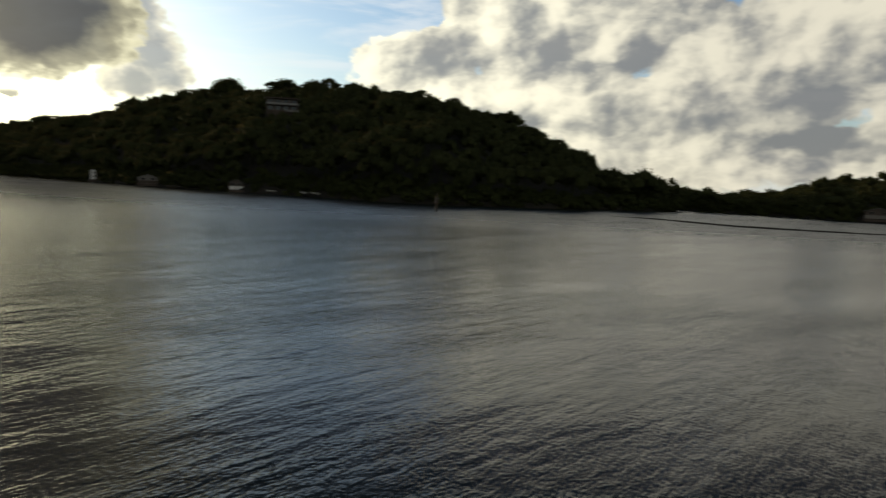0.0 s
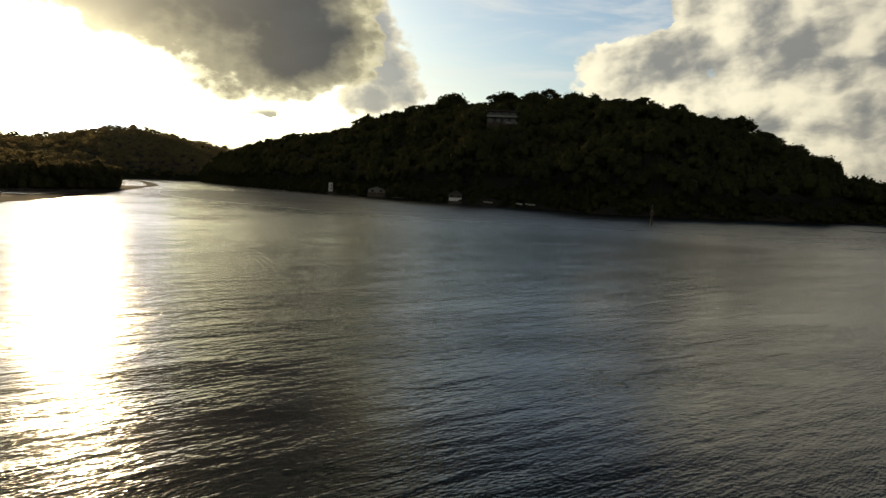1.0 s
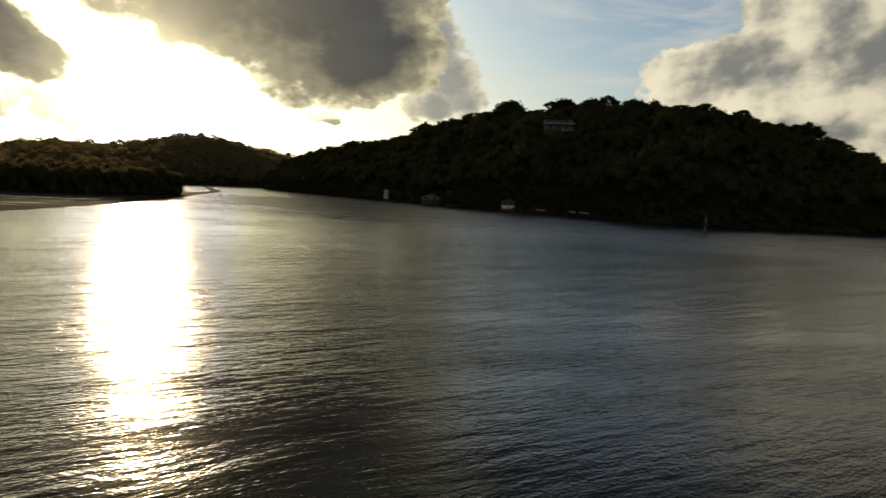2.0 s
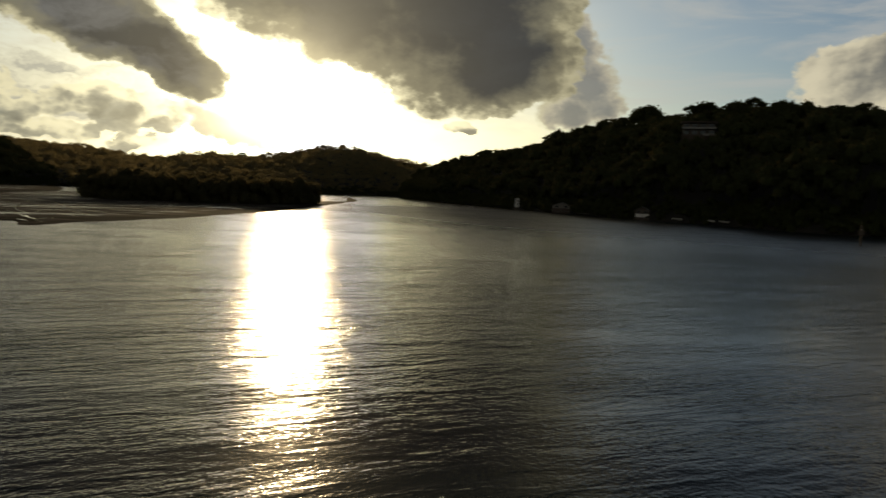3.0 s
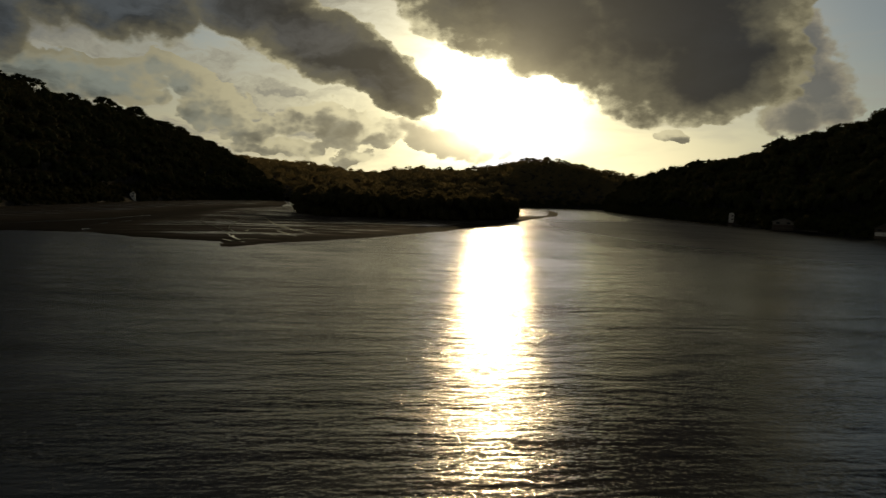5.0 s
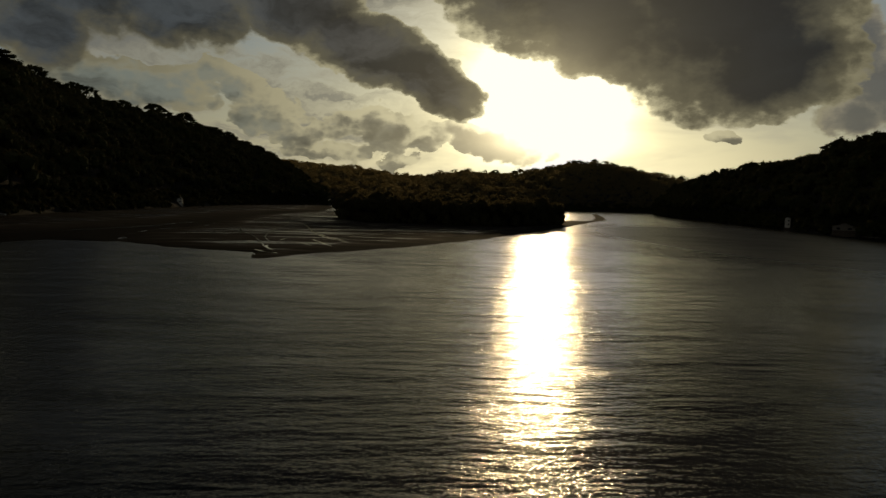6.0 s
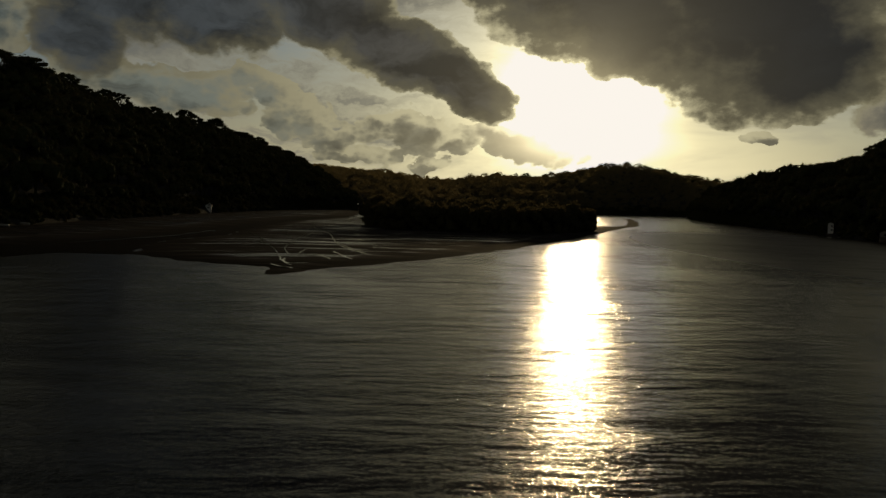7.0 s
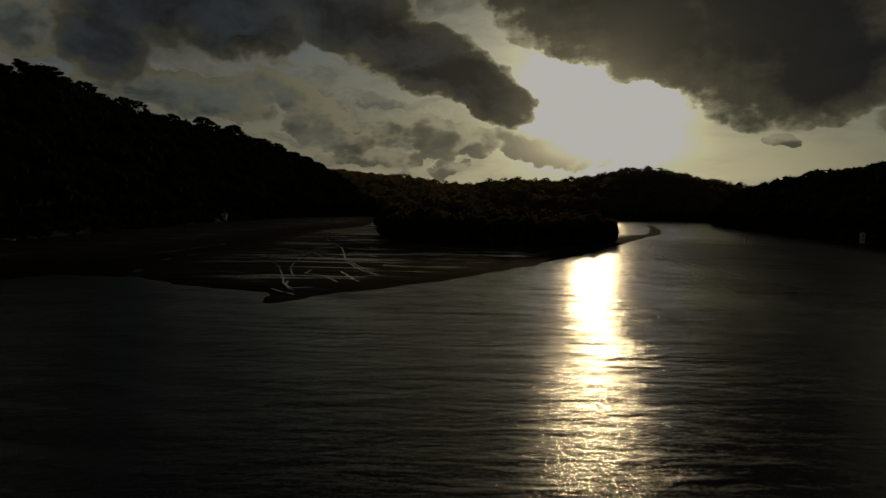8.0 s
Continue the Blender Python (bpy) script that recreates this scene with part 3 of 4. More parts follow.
BAR = [(44, 203), (52, 192), (64, 163), (78, 157), (100, 153), (130, 150), (131, 153), (100, 158), (80, 163), (68, 170), (58, 194)]


def outline_depth(x, y, ring):
    """Metres inside (+) or outside (-) of a closed outline."""
    inside = np.zeros(x.shape, bool)
    best = np.full(x.shape, 1e9)
    for (ax, ay), (bx, by) in zip(ring, ring[1:] + ring[:1]):
        with np.errstate(divide="ignore", invalid="ignore"):
            cross = ((ay > y) != (by > y)) & (x < (bx - ax) * (y - ay) / (by - ay + 1e-12) + ax)
        inside ^= cross
        f = np.clip(((x - ax) * (bx - ax) + (y - ay) * (by - ay)) / ((bx - ax) ** 2 + (by - ay) ** 2 + 1e-9), 0, 1)
        best = np.minimum(best, np.hypot(x - ax - f * (bx - ax), y - ay - f * (by - ay)))
    return np.where(inside, best, -best)


def flat_height(x, y, ring, top, slope):
    d = outline_depth(x, y, ring) + 1.2 * rough(x, y, 9, 0.4) + 0.5 * rough(x, y, 3, 1.4)
    return np.clip(d * slope, -0.8, top * (1 - np.exp(-np.maximum(d, 0) * slope / top))) + np.clip(d, 0, 1) * 0.03 * rough(x, y, 6, 2.2)


def build_flat(name, label, ring, step, top, slope, mat=None):
    a = np.array(ring)
    lo, hi = a.min(0) - 12, a.max(0) + 12
    xs, ys = np.arange(lo[0], hi[0], step), np.arange(lo[1], hi[1], step)
    x, y = np.meshgrid(xs, ys, indexing="ij")
    z = flat_height(x, y, ring, top, slope)
    n, m = x.shape
    i, j = np.meshgrid(np.arange(n - 1), np.arange(m - 1), indexing="ij")
    quads = np.stack([i * m + j, (i + 1) * m + j, (i + 1) * m + j + 1, i * m + j + 1], -1).reshape(-1, 4)
    quads = quads[z.ravel()[quads].max(1) > -0.7]
    used = np.unique(quads)
    lookup = np.zeros(n * m, np.int64)
    lookup[used] = np.arange(len(used))
    pts = np.stack([x, y, z], -1).reshape(-1, 3)[used]
    ob = new(name, mesh_from(name, pts, [lookup[quads]], mat or SAND, True))
    return tagged(ob, label, "sandbank", kind="structure")


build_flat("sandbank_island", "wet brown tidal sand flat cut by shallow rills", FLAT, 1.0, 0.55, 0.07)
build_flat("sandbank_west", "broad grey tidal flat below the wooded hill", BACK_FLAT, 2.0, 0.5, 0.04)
build_flat("dark_mouth_sheet", "dark sheet painted as the hill's reflection at the mouth of the channel", DARK_MOUTH, 1.0, 0.2, 0.05, HILL_DARK)
build_flat("dark_drain_strip", "dark strip painted as the hill's reflection in the drain between the flats", DRAIN, 1.5, 0.2, 0.05, HILL_DARK)
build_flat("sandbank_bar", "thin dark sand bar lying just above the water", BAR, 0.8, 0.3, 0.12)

RILLS = [
    [(-239, 120), (-211, 111), (-189, 104), (-173, 97), (-159, 93), (-145, 88), (-125, 80), (-117, 78)],
    [(-300, 176), (-251, 151), (-206, 133), (-174, 117), (-163, 112), (-142, 105), (-137, 106)], [(-237, 134), (-206, 119), (-187, 112), (-176, 109)],
    [(-187, 115), (-199, 122), (-215, 132)], [(-188, 116), (-175, 112), (-176, 118)], [(-185, 122), (-181, 128)], [(-202, 138), (-201, 142)], [(-160, 110), (-143, 104), (-130, 101)],
    [(-145, 106), (-141, 107)], [(-140, 98), (-127, 94)], [(-139, 90), (-134, 91), (-123, 89)], [(-136, 97), (-128, 94), (-124, 93)],
    [(-279, 164), (-249, 166), (-223, 166), (-208, 175), (-204, 193)], [(-208, 126), (-157, 96), (-135, 86)], [(-146, 95), (-140, 91), (-139, 90)],
]
# Wider sheets of water left by the tide, with their half widths.
SHEETS = [
    ([(-188, 126), (-183, 129)], 0.9), ([(-178, 126), (-170, 124)], 0.9), ([(-157, 117), (-152, 118), (-153, 126), (-155, 138)], 0.7),
    ([(-147, 112), (-150, 115), (-142, 115)], 0.8), ([(-208, 142), (-202, 143)], 0.9), ([(-196, 143), (-179, 144)], 0.6), ([(-173, 138), (-177, 149), (-170, 156), (-177, 175)], 0.7),
    ([(-169, 127), (-159, 127), (-155, 135)], 0.7), ([(-223, 240), (-214, 232), (-206, 224)], 1.3), ([(-120, 76), (-116, 76), (-113, 76)], 1.0), ([(-128, 82), (-121, 79), (-119, 82)], 0.8),
    ([(-259, 176), (-238, 178), (-219, 181), (-200, 192)], 0.7),
]


def build_rill(line, width):
    p = smooth_line(line, max(6, 6 * len(line)))
    p[:, 0] += 0.9 * rough(p[:, 0], p[:, 1], 3.0)
    d = np.gradient(p, axis=0)
    side = np.stack([-d[:, 1], d[:, 0]], 1) / (np.hypot(d[:, 0], d[:, 1])[:, None] + 1e-9)
    w = width * (0.65 + 0.35 * rough(p[:, 0], p[:, 1], 3, 2.0)) * np.sin(np.linspace(0.25, math.pi - 0.25, len(p))) ** 0.5
    rows = []
    for f in (-1, 0, 1):
        q = p + side * (w * f)[:, None]
        z = flat_height(q[:, 0], q[:, 1], FLAT, 0.55, 0.07)
        rows.append(np.stack([q[:, 0], q[:, 1], z + 0.02], 1))
    level = np.max([r[:, 2] for r in rows], 0) + 0.025
    for r in rows:
        r[:, 2] = level
    v = np.stack(rows, 1).reshape(-1, 3)
    i = np.arange(len(p) - 1)
    quads = np.concatenate([np.stack([i * 3 + c, (i + 1) * 3 + c, (i + 1) * 3 + c + 1, i * 3 + c + 1], 1) for c in (0, 1)])
    ob = new("tidal_rill", mesh_from("tidal_rill", v, [quads], STILL, True))
    tagged(ob, "shallow rill of still water on the sand", "rill", "rills on the sand flat", "structure")


for line in RILLS:
    build_rill(line, 0.28)
for line, width in SHEETS:
    build_rill(line, 0.5 * width)


# ---- trees ----
rng = np.random.default_rng(7)
ICO = bmesh.new()
bmesh.ops.create_icosphere(ICO, subdivisions=1, radius=1.0)
ICO_V = np.array([v.co[:] for v in ICO.verts])
ICO_F = np.array([[v.index for v in f.verts] for f in ICO.faces])
ICO.free()


def unit(n):
    v = rng.normal(size=(n, 3))
    return v / np.linalg.norm(v, axis=1)[:, None]


def crown_arrays(centres, radii, tufts, size, fine=False, heart=True):
    """Clumps, each an uneven dark heart (unless the crown is thin) under a shell of small leaf sprays."""
    vs, tris, quads, n = [], [], [], 0
    for c, r in zip(centres, radii):
        if heart:
            core = ICO_V * (0.72 + 0.2 * rng.random((len(ICO_V), 1))) * r + c
            vs.append(core)
            tris.append(ICO_F + n)
            n += len(core)
        d = unit(tufts)
        d[:, 2] = np.where(d[:, 2] < -0.3, -d[:, 2], d[:, 2])
        at = c + d * r * rng.uniform(0.8, 1.12, (tufts, 1))
        a = unit(tufts)
        b = np.cross(a, unit(tufts))
        b /= np.linalg.norm(b, axis=1)[:, None]
        k = size * rng.uniform(0.6, 1.3, (tufts, 1))
        if fine:
            vs.append(np.stack([at - a * k, at + b * k * 0.7, at + a * k * 0.8], 1).reshape(-1, 3))
            tris.append(np.arange(tufts * 3).reshape(-1, 3) + n)
            n += tufts * 3
            continue
        spray = np.stack([at - a * k, at - b * k * 0.55, at + a * k, at + b * k * 0.55], 1).reshape(-1, 3)
        vs.append(spray)
        quads.append(np.arange(tufts * 4).reshape(-1, 4) + n)
        n += tufts * 4
    return np.concatenate(vs), np.concatenate(tris), np.concatenate(quads) if quads else np.zeros((0, 4), int)


def clump_layout(kind, count):
    """Clump centres and radii of a crown about 1 high and 1 wide, standing on z = 0."""
    c, r = [], []
    for i in range(count):
        a, f = i * 2.4 + rng.uniform(-0.5, 0.5), math.sqrt((i + 0.5) / count)
        if kind == "round":
            rad = f * 0.34
            z = 0.42 + 0.42 * math.sqrt(max(0, 1 - f * f)) * rng.uniform(0.7, 1.05)
            size = rng.uniform(0.17, 0.23)
        elif kind == "spread":
            rad = f * 0.44
            z = 0.80 - 0.26 * f * f + rng.uniform(-0.06, 0.06)
            size = rng.uniform(0.11, 0.17)
        elif kind == "umbrella":
            rad = f * 0.47
            z = 0.93 - 0.24 * f * f - 0.12 * (i % 4 == 2) + rng.uniform(-0.03, 0.03)
            size = rng.uniform(0.10, 0.16)
        elif kind == "bush":
            rad = f * 0.40
            z = (0.08 + 0.74 * ((i * 0.618) % 1.0)) * (1.1 - 0.35 * f)
            size = rng.uniform(0.18, 0.25)
        else:
            rad = f * 0.33
            z = rng.uniform(0.35, 0.9) * (1 - 0.3 * f) + 0.06
            size = rng.uniform(0.13, 0.21)
        c.append((math.cos(a) * rad, math.sin(a) * rad, z))
        r.append(size)
    return np.array(c), np.array(r)


def tree_proto(kind, count, tufts, size, heart=True):
    c, r = clump_layout(kind, count)
    v, t, q = crown_arrays(c, r, tufts, size, True, heart)
    ang = np.arange(5) * 2 * math.pi / 5
    ring = np.stack([np.cos(ang), np.sin(ang)], 1)
    trunk = np.concatenate([np.c_[ring * 0.028, np.full(5, -0.08)], np.c_[ring * 0.014, np.full(5, 0.6)]])
    i = np.arange(5)
    tq = np.stack([i, (i + 1) % 5, (i + 1) % 5 + 5, i + 5], 1) + len(v)
    return np.concatenate([v, trunk]), t, np.concatenate([q, tq])


# Ground kept clear of trees: x, y, radius (houses, sheds and the slope before the windows).
KEEP_CLEAR = [(-86, 396, 11), (-84, 386, 10), (-82, 375, 10), (-79, 363, 7), (-170, 366, 4.5), (-168, 361, 4), (-77.5, 282, 5.5), (-76, 277, 5),
              (-124, 316, 6), (-120, 310, 5), (-457, 185, 6), (-447, 180, 6), (152, 263, 7), (-62, 273, 3), (-47, 263, 4), (-254, 54, 5), (-268, 62, 4)]


def cleared(points):
    keep = np.ones(len(points), bool)
    for x, y, r in KEEP_CLEAR:
        keep &= np.hypot(points[:, 0] - x, points[:, 1] - y) > r
    return points[keep]


def scatter(grid, u, spacing, reach, keep=1.0):
    """Uneven points on a land grid, no two closer than the spacing, as far up as reach."""
    i0 = int(np.searchsorted(u, 0.012))
    p = grid[:, i0:]
    e1, e2 = p[1:, :-1] - p[:-1, :-1], p[:-1, 1:] - p[:-1, :-1]
    area = np.abs(e1[..., 0] * e2[..., 1] - e1[..., 1] * e2[..., 0])
    area = area * (u[i0:-1] < reach)[None]
    want = int(area.sum() / spacing ** 2 * 2.2)
    pick = rng.choice(area.size, want, p=(area / area.sum()).ravel())
    a, b = np.unravel_index(pick, area.shape)
    f, h = rng.random((2, want, 1))
    pts = p[a, b] * (1 - f) * (1 - h) + p[a + 1, b] * f * (1 - h) + p[a, b + 1] * (1 - f) * h + p[a + 1, b + 1] * f * h
    used, out = {}, []
    for q in pts:
        key = (int(q[0] // spacing), int(q[1] // spacing))
        if any((q[0] - o[0]) ** 2 + (q[1] - o[1]) ** 2 < (0.8 * spacing) ** 2
               for kx in (-1, 0, 1) for ky in (-1, 0, 1) for o in used.get((key[0] + kx, key[1] + ky), ())):
            continue
        used.setdefault(key, []).append(q)
        out.append(q)
    return cleared(np.array(out))


def plant(name, label, points, protos, low, high, wide, mat):
    """Many trees as one woodland."""
    vs, ts, qs, n = [], [], [], 0
    for q in points:
        v, t, f = protos[rng.integers(len(protos))]
        h = rng.uniform(low, high) * (1.3 if rng.random() < 0.14 else 1.0)
        w = h * wide * rng.uniform(0.8, 1.25)
        a = rng.uniform(0, 2 * math.pi)
        ca, sa = math.cos(a), math.sin(a)
        x, y = v[:, 0] * w, v[:, 1] * w
        vs.append(np.stack([x * ca - y * sa + q[0], x * sa + y * ca + q[1], v[:, 2] * h + q[2] - 0.3], 1))
        ts.append(t + n)
        qs.append(f + n)
        n += len(v)
    ob = new(name, mesh_from(name, np.concatenate(vs), [np.concatenate(ts), np.concatenate(qs)], mat))
    return tagged(ob, label, "woodland", kind="stuff")


MID = [tree_proto("round", 7, 22, 0.058) for _ in range(5)] + [tree_proto("tall", 7, 22, 0.055) for _ in range(1)] + [tree_proto("spread", 9, 20, 0.055) for _ in range(4)]
LOW = [tree_proto("bush", 5, 12, 0.085) for _ in range(4)] + [tree_proto("round", 5, 12, 0.08) for _ in range(3)]
THIN = [tree_proto("bush", 6, 34, 0.085, False) for _ in range(4)] + [tree_proto("round", 6, 34, 0.08, False) for _ in range(4)]
BUSH = [tree_proto("bush", 9, 26, 0.05) for _ in range(5)]
SHRUB = [tree_proto("bush", 5, 16, 0.09) for _ in range(4)]

plant("woodland_east", "dense dark gum woodland covering the headland", scatter(EAST, EAST_U, 7.0, 1.25), MID, 8, 13.5, 0.85, GUM)
plant("woodland_west", "dense dark gum woodland covering the tall hill", scatter(WEST, WEST_U, 7.4, 1.25), MID, 9, 15, 0.85, GUM)
plant("woodland_far", "distant woodland on the far ridge, its leaves lightened in place of haze", scatter(FAR, FAR_U, 10.5, 1.1), THIN, 8, 13, 1.0, FAR_GUM)
plant("woodland_north_east", "low shore woodland across the water", scatter(NORTH, NORTH_U, 5.5, 1.3), LOW, 5.5, 8, 1.15, GUM)

def fringe(grid, u, spacing, low, high, depth):
    """Shrubs close along the shore."""
    p = grid[:, int(np.searchsorted(u, 0.0))]
    run = np.concatenate([[0], np.cumsum(np.hypot(*np.diff(p[:, :2], axis=0).T))])
    at = np.arange(0, run[-1], spacing)
    q = np.stack([np.interp(at, run, p[:, c]) for c in range(3)], 1)
    inner = grid[:, int(np.searchsorted(u, depth))]
    w = np.stack([np.interp(at, run, inner[:, c]) for c in range(3)], 1)
    f = rng.random((len(q), 1))
    return cleared(q * (1 - f) + w * f)


for grid, u, nm in ((EAST, EAST_U, "headland"), (WEST, WEST_U, "tall hill"), (NORTH, NORTH_U, "low shore"), (FAR, FAR_U, "far ridge")):
    plant("shore_scrub", "dense scrub overhanging the shore of the " + nm, fringe(grid, u, 0.7, 3, 6, 0.06), SHRUB, 3.0, 6.5, 1.0, FIG)


def ridge_line(grid, u, spacing):
    """Shrubs along the crest, between the trunks."""
    rows = [int(np.argmin(np.abs(u - f))) for f in (0.86, 0.93, 1.0, 1.08)]
    out = []
    for r in rows:
        p = grid[:, r]
        run = np.concatenate([[0], np.cumsum(np.hypot(*np.diff(p[:, :2], axis=0).T))])
        at = np.arange(0, run[-1], spacing) + rng.uniform(-1, 1, len(np.arange(0, run[-1], spacing)))
        out.append(np.stack([np.interp(at, run, p[:, c]) for c in range(3)], 1))
    return cleared(np.concatenate(out))


for grid, u, nm in ((EAST, EAST_U, "headland"), (WEST, WEST_U, "tall hill"), (FAR, FAR_U, "far ridge")):
    plant("understorey", "dark understorey between the trunks along the crest of the " + nm, ridge_line(grid, u, 2.6), SHRUB, 4.5, 7.5, 1.0, FIG)

# Mangrove thicket on the sand flat.
THICKET = [(-246, 179), (-228, 186), (-208, 198), (-205, 222), (-214, 246), (-226, 268), (-246, 280), (-280, 286), (-312, 270), (-326, 240), (-306, 207), (-276, 186)]


def thicket_points(spacing, low, high):
    a = np.array(THICKET)
    xs, ys = np.arange(a[:, 0].min(), a[:, 0].max(), spacing), np.arange(a[:, 1].min(), a[:, 1].max(), spacing)
    x, y = np.meshgrid(xs, ys)
    x, y = x.ravel() + rng.uniform(-0.4, 0.4, x.size) * spacing, y.ravel() + rng.uniform(-0.4, 0.4, x.size) * spacing
    d = outline_depth(x, y, THICKET)
    k = (d > low) & (d < high)
    return np.stack([x[k], y[k], np.full(k.sum(), 0.45)], 1)


plant("mangrove_thicket", "dense dark mangrove thicket on the sand flat", thicket_points(4.2, 3.0, 99), BUSH, 8.5, 12.5, 0.95, MANGROVE)


def land_height(grid, x, y):
    """Height of a land grid at the grid point nearest to x, y."""
    d = np.hypot(grid[..., 0] - x, grid[..., 1] - y)
    return float(grid[..., 2].ravel()[d.argmin()])


def build_tree(name, label, category, kind, clumps, tufts, size, limbs, leaf, height, width, group):
    """A tree standing on its origin: an empty with a trunk of tapered limbs and a crown of leafy clumps."""
    c, r = clump_layout(kind, clumps)
    squash = np.array([1, 1, 0.5 if kind == "umbrella" else 1.0])      # flat-topped crowns have flat clumps
    v, t, q = crown_arrays(c / squash, r, tufts, size)
    v = v * squash
    scale = np.array([width, width, height])
    base = tagged(new(name), label, category, group)
    crown = new("crown", mesh_from("crown", v * scale, [t, q], leaf))
    crown.parent = base
    bm = bmesh.new()
    fork = Vector((rng.uniform(-0.03, 0.03) * width, rng.uniform(-0.03, 0.03) * width, 0.34 * height))
    rod(bm, (0, 0, -0.6), fork, 0.032 * height, 0.022 * height, 8)
    for i in range(limbs):
        tip = Vector(c[i % len(c)] * scale)
        bend = fork.lerp(tip, 0.5) + Vector((0, 0, -0.05 * height))
        rod(bm, fork, bend, 0.017 * height, 0.011 * height, 6)
        rod(bm, bend, tip, 0.011 * height, 0.004 * height, 5)
    part("trunk", bm, BARK, base)
    return base


def stand(proto, x, y, z, size, turn):
    return copy_thing(proto, Matrix.LocRotScale((x, y, z), Euler((0, 0, turn)), (size, size, size * rng.uniform(0.9, 1.1))))


RIDGE = "trees standing out along the ridge"
GUMS = [build_tree("gum_tree", "tall dark gum tree with an open crown on the ridge", "tree", "umbrella", 20, 60, 0.026, 12, GUM, 14, 13, RIDGE),
        build_tree("gum_tree", "wide spreading gum tree with gaps in its crown", "tree", "umbrella", 24, 60, 0.024, 14, GUM, 13, 17, RIDGE),
        build_tree("gum_tree", "wide spreading gum tree with gaps in its crown", "tree", "umbrella", 18, 60, 0.027, 12, GUM, 13.5, 14, RIDGE),
        build_tree("gum_tree", "leafy rounded gum tree on the wooded ridge", "tree", "round", 14, 42, 0.04, 7, GUM, 13, 12, RIDGE)]
FIG_TREE = build_tree("fig_tree", "dense domed fig tree rising above the ridge", "tree", "round", 20, 60, 0.036, 8, FIG, 14, 18, "")
# The first of each stands among the others; set each on the ground.
def ground_first(tree, grid, x, y, size):
    tree.location = (x, y, land_height(grid, x, y) - 0.3)
    tree.scale = (size,) * 3


ground_first(FIG_TREE, EAST, -146, 505, 1.5)
ridge_at = int(np.argmin(np.abs(EAST_U - 1.0)))
line = EAST[:, ridge_at]
spots = np.linspace(15, 112, 56)
for n, at in enumerate(spots):
    at = int(np.clip(at + rng.uniform(-1, 1), 0, len(line) - 1))
    back = rng.uniform(0.93, 1.04)
    p = EAST[at, int(np.argmin(np.abs(EAST_U - back)))]
    if math.hypot(p[0] + 86, p[1] - 396) < 16 or math.hypot(p[0] + 146, p[1] - 505) < 12:
        continue
    proto = GUMS[int(rng.integers(4))]
    if n < 4:
        ground_first(GUMS[n], EAST, p[0], p[1], 0.8)
    else:
        grow = rng.uniform(0.78, 1.15)
        m = Matrix.LocRotScale((p[0], p[1], p[2] - 0.3), Euler((0, 0, rng.uniform(0, 6.28))), (grow, grow, grow * rng.uniform(0.9, 1.1)))
        one = copy_thing(proto, Matrix.Identity(4))
        one.matrix_basis = m
west_at = np.linspace(4, 100, 46)
for at in west_at:
    at = int(np.clip(at + rng.uniform(-1, 1), 0, len(WEST) - 1))
    p = WEST[at, int(np.argmin(np.abs(WEST_U - rng.uniform(0.94, 1.04))))]
    grow = rng.uniform(0.85, 1.45)
    one = copy_thing(GUMS[int(rng.integers(3))], Matrix.Identity(4))
    one.matrix_basis = Matrix.LocRotScale((p[0], p[1], p[2] - 0.3), Euler((0, 0, rng.uniform(0, 6.28))), (grow, grow, grow * rng.uniform(0.9, 1.1)))
for at in np.linspace(18, 104, 34):
    at = int(np.clip(at + rng.uniform(-1.5, 1.5), 0, len(FAR) - 1))
    p = FAR[at, int(np.argmin(np.abs(FAR_U - rng.uniform(0.95, 1.02))))]
    grow = rng.uniform(0.8, 1.25)
    one = copy_thing(GUMS[int(rng.integers(4))], Matrix.Identity(4))
    one.matrix_basis = Matrix.LocRotScale((p[0], p[1], p[2] - 0.3), Euler((0, 0, rng.uniform(0, 6.28))), (grow, grow, grow * rng.uniform(0.85, 1.05)))
# Two umbrella-shaped gums stand clear of the western skyline.
for x, y, grow in ((-500, 93, 1.45), (-606, 141, 1.25), (-880, 432, 1.3)):
    one = copy_thing(GUMS[1], Matrix.Identity(4))
    one.matrix_basis = Matrix.LocRotScale((x, y, land_height(WEST, x, y) - 0.3), Euler((0, 0, 1.0)), (grow,) * 3)


# Mangroves along the open edge of the thicket.
def build_mangrove():
    base = tagged(new("mangrove_tree"), "low dense mangrove tree with leaves down to the sand", "tree", "mangroves along the sand flat")
    c, r = clump_layout("bush", 12)
    v, t, q = crown_arrays(c, r, 26, 0.055)
    crown = new("crown", mesh_from("crown", v * np.array([8.5, 8.5, 11.5]), [t, q], MANGROVE))
    crown.parent = base
    bm = bmesh.new()
    for i in range(4):
        a = i * 1.6
        rod(bm, (math.cos(a) * 0.9, math.sin(a) * 0.9, -0.5), (math.cos(a) * 0.2, math.sin(a) * 0.2, 1.6), 0.09, 0.12, 6)
        rod(bm, (math.cos(a) * 0.2, math.sin(a) * 0.2, 1.5), (math.cos(a) * 1.8, math.sin(a) * 1.8, 6.5), 0.12, 0.05, 6)
    part("trunk", bm, BARK, base)
    return base


mangrove = build_mangrove()
edge = smooth_line(THICKET[:7], 46)
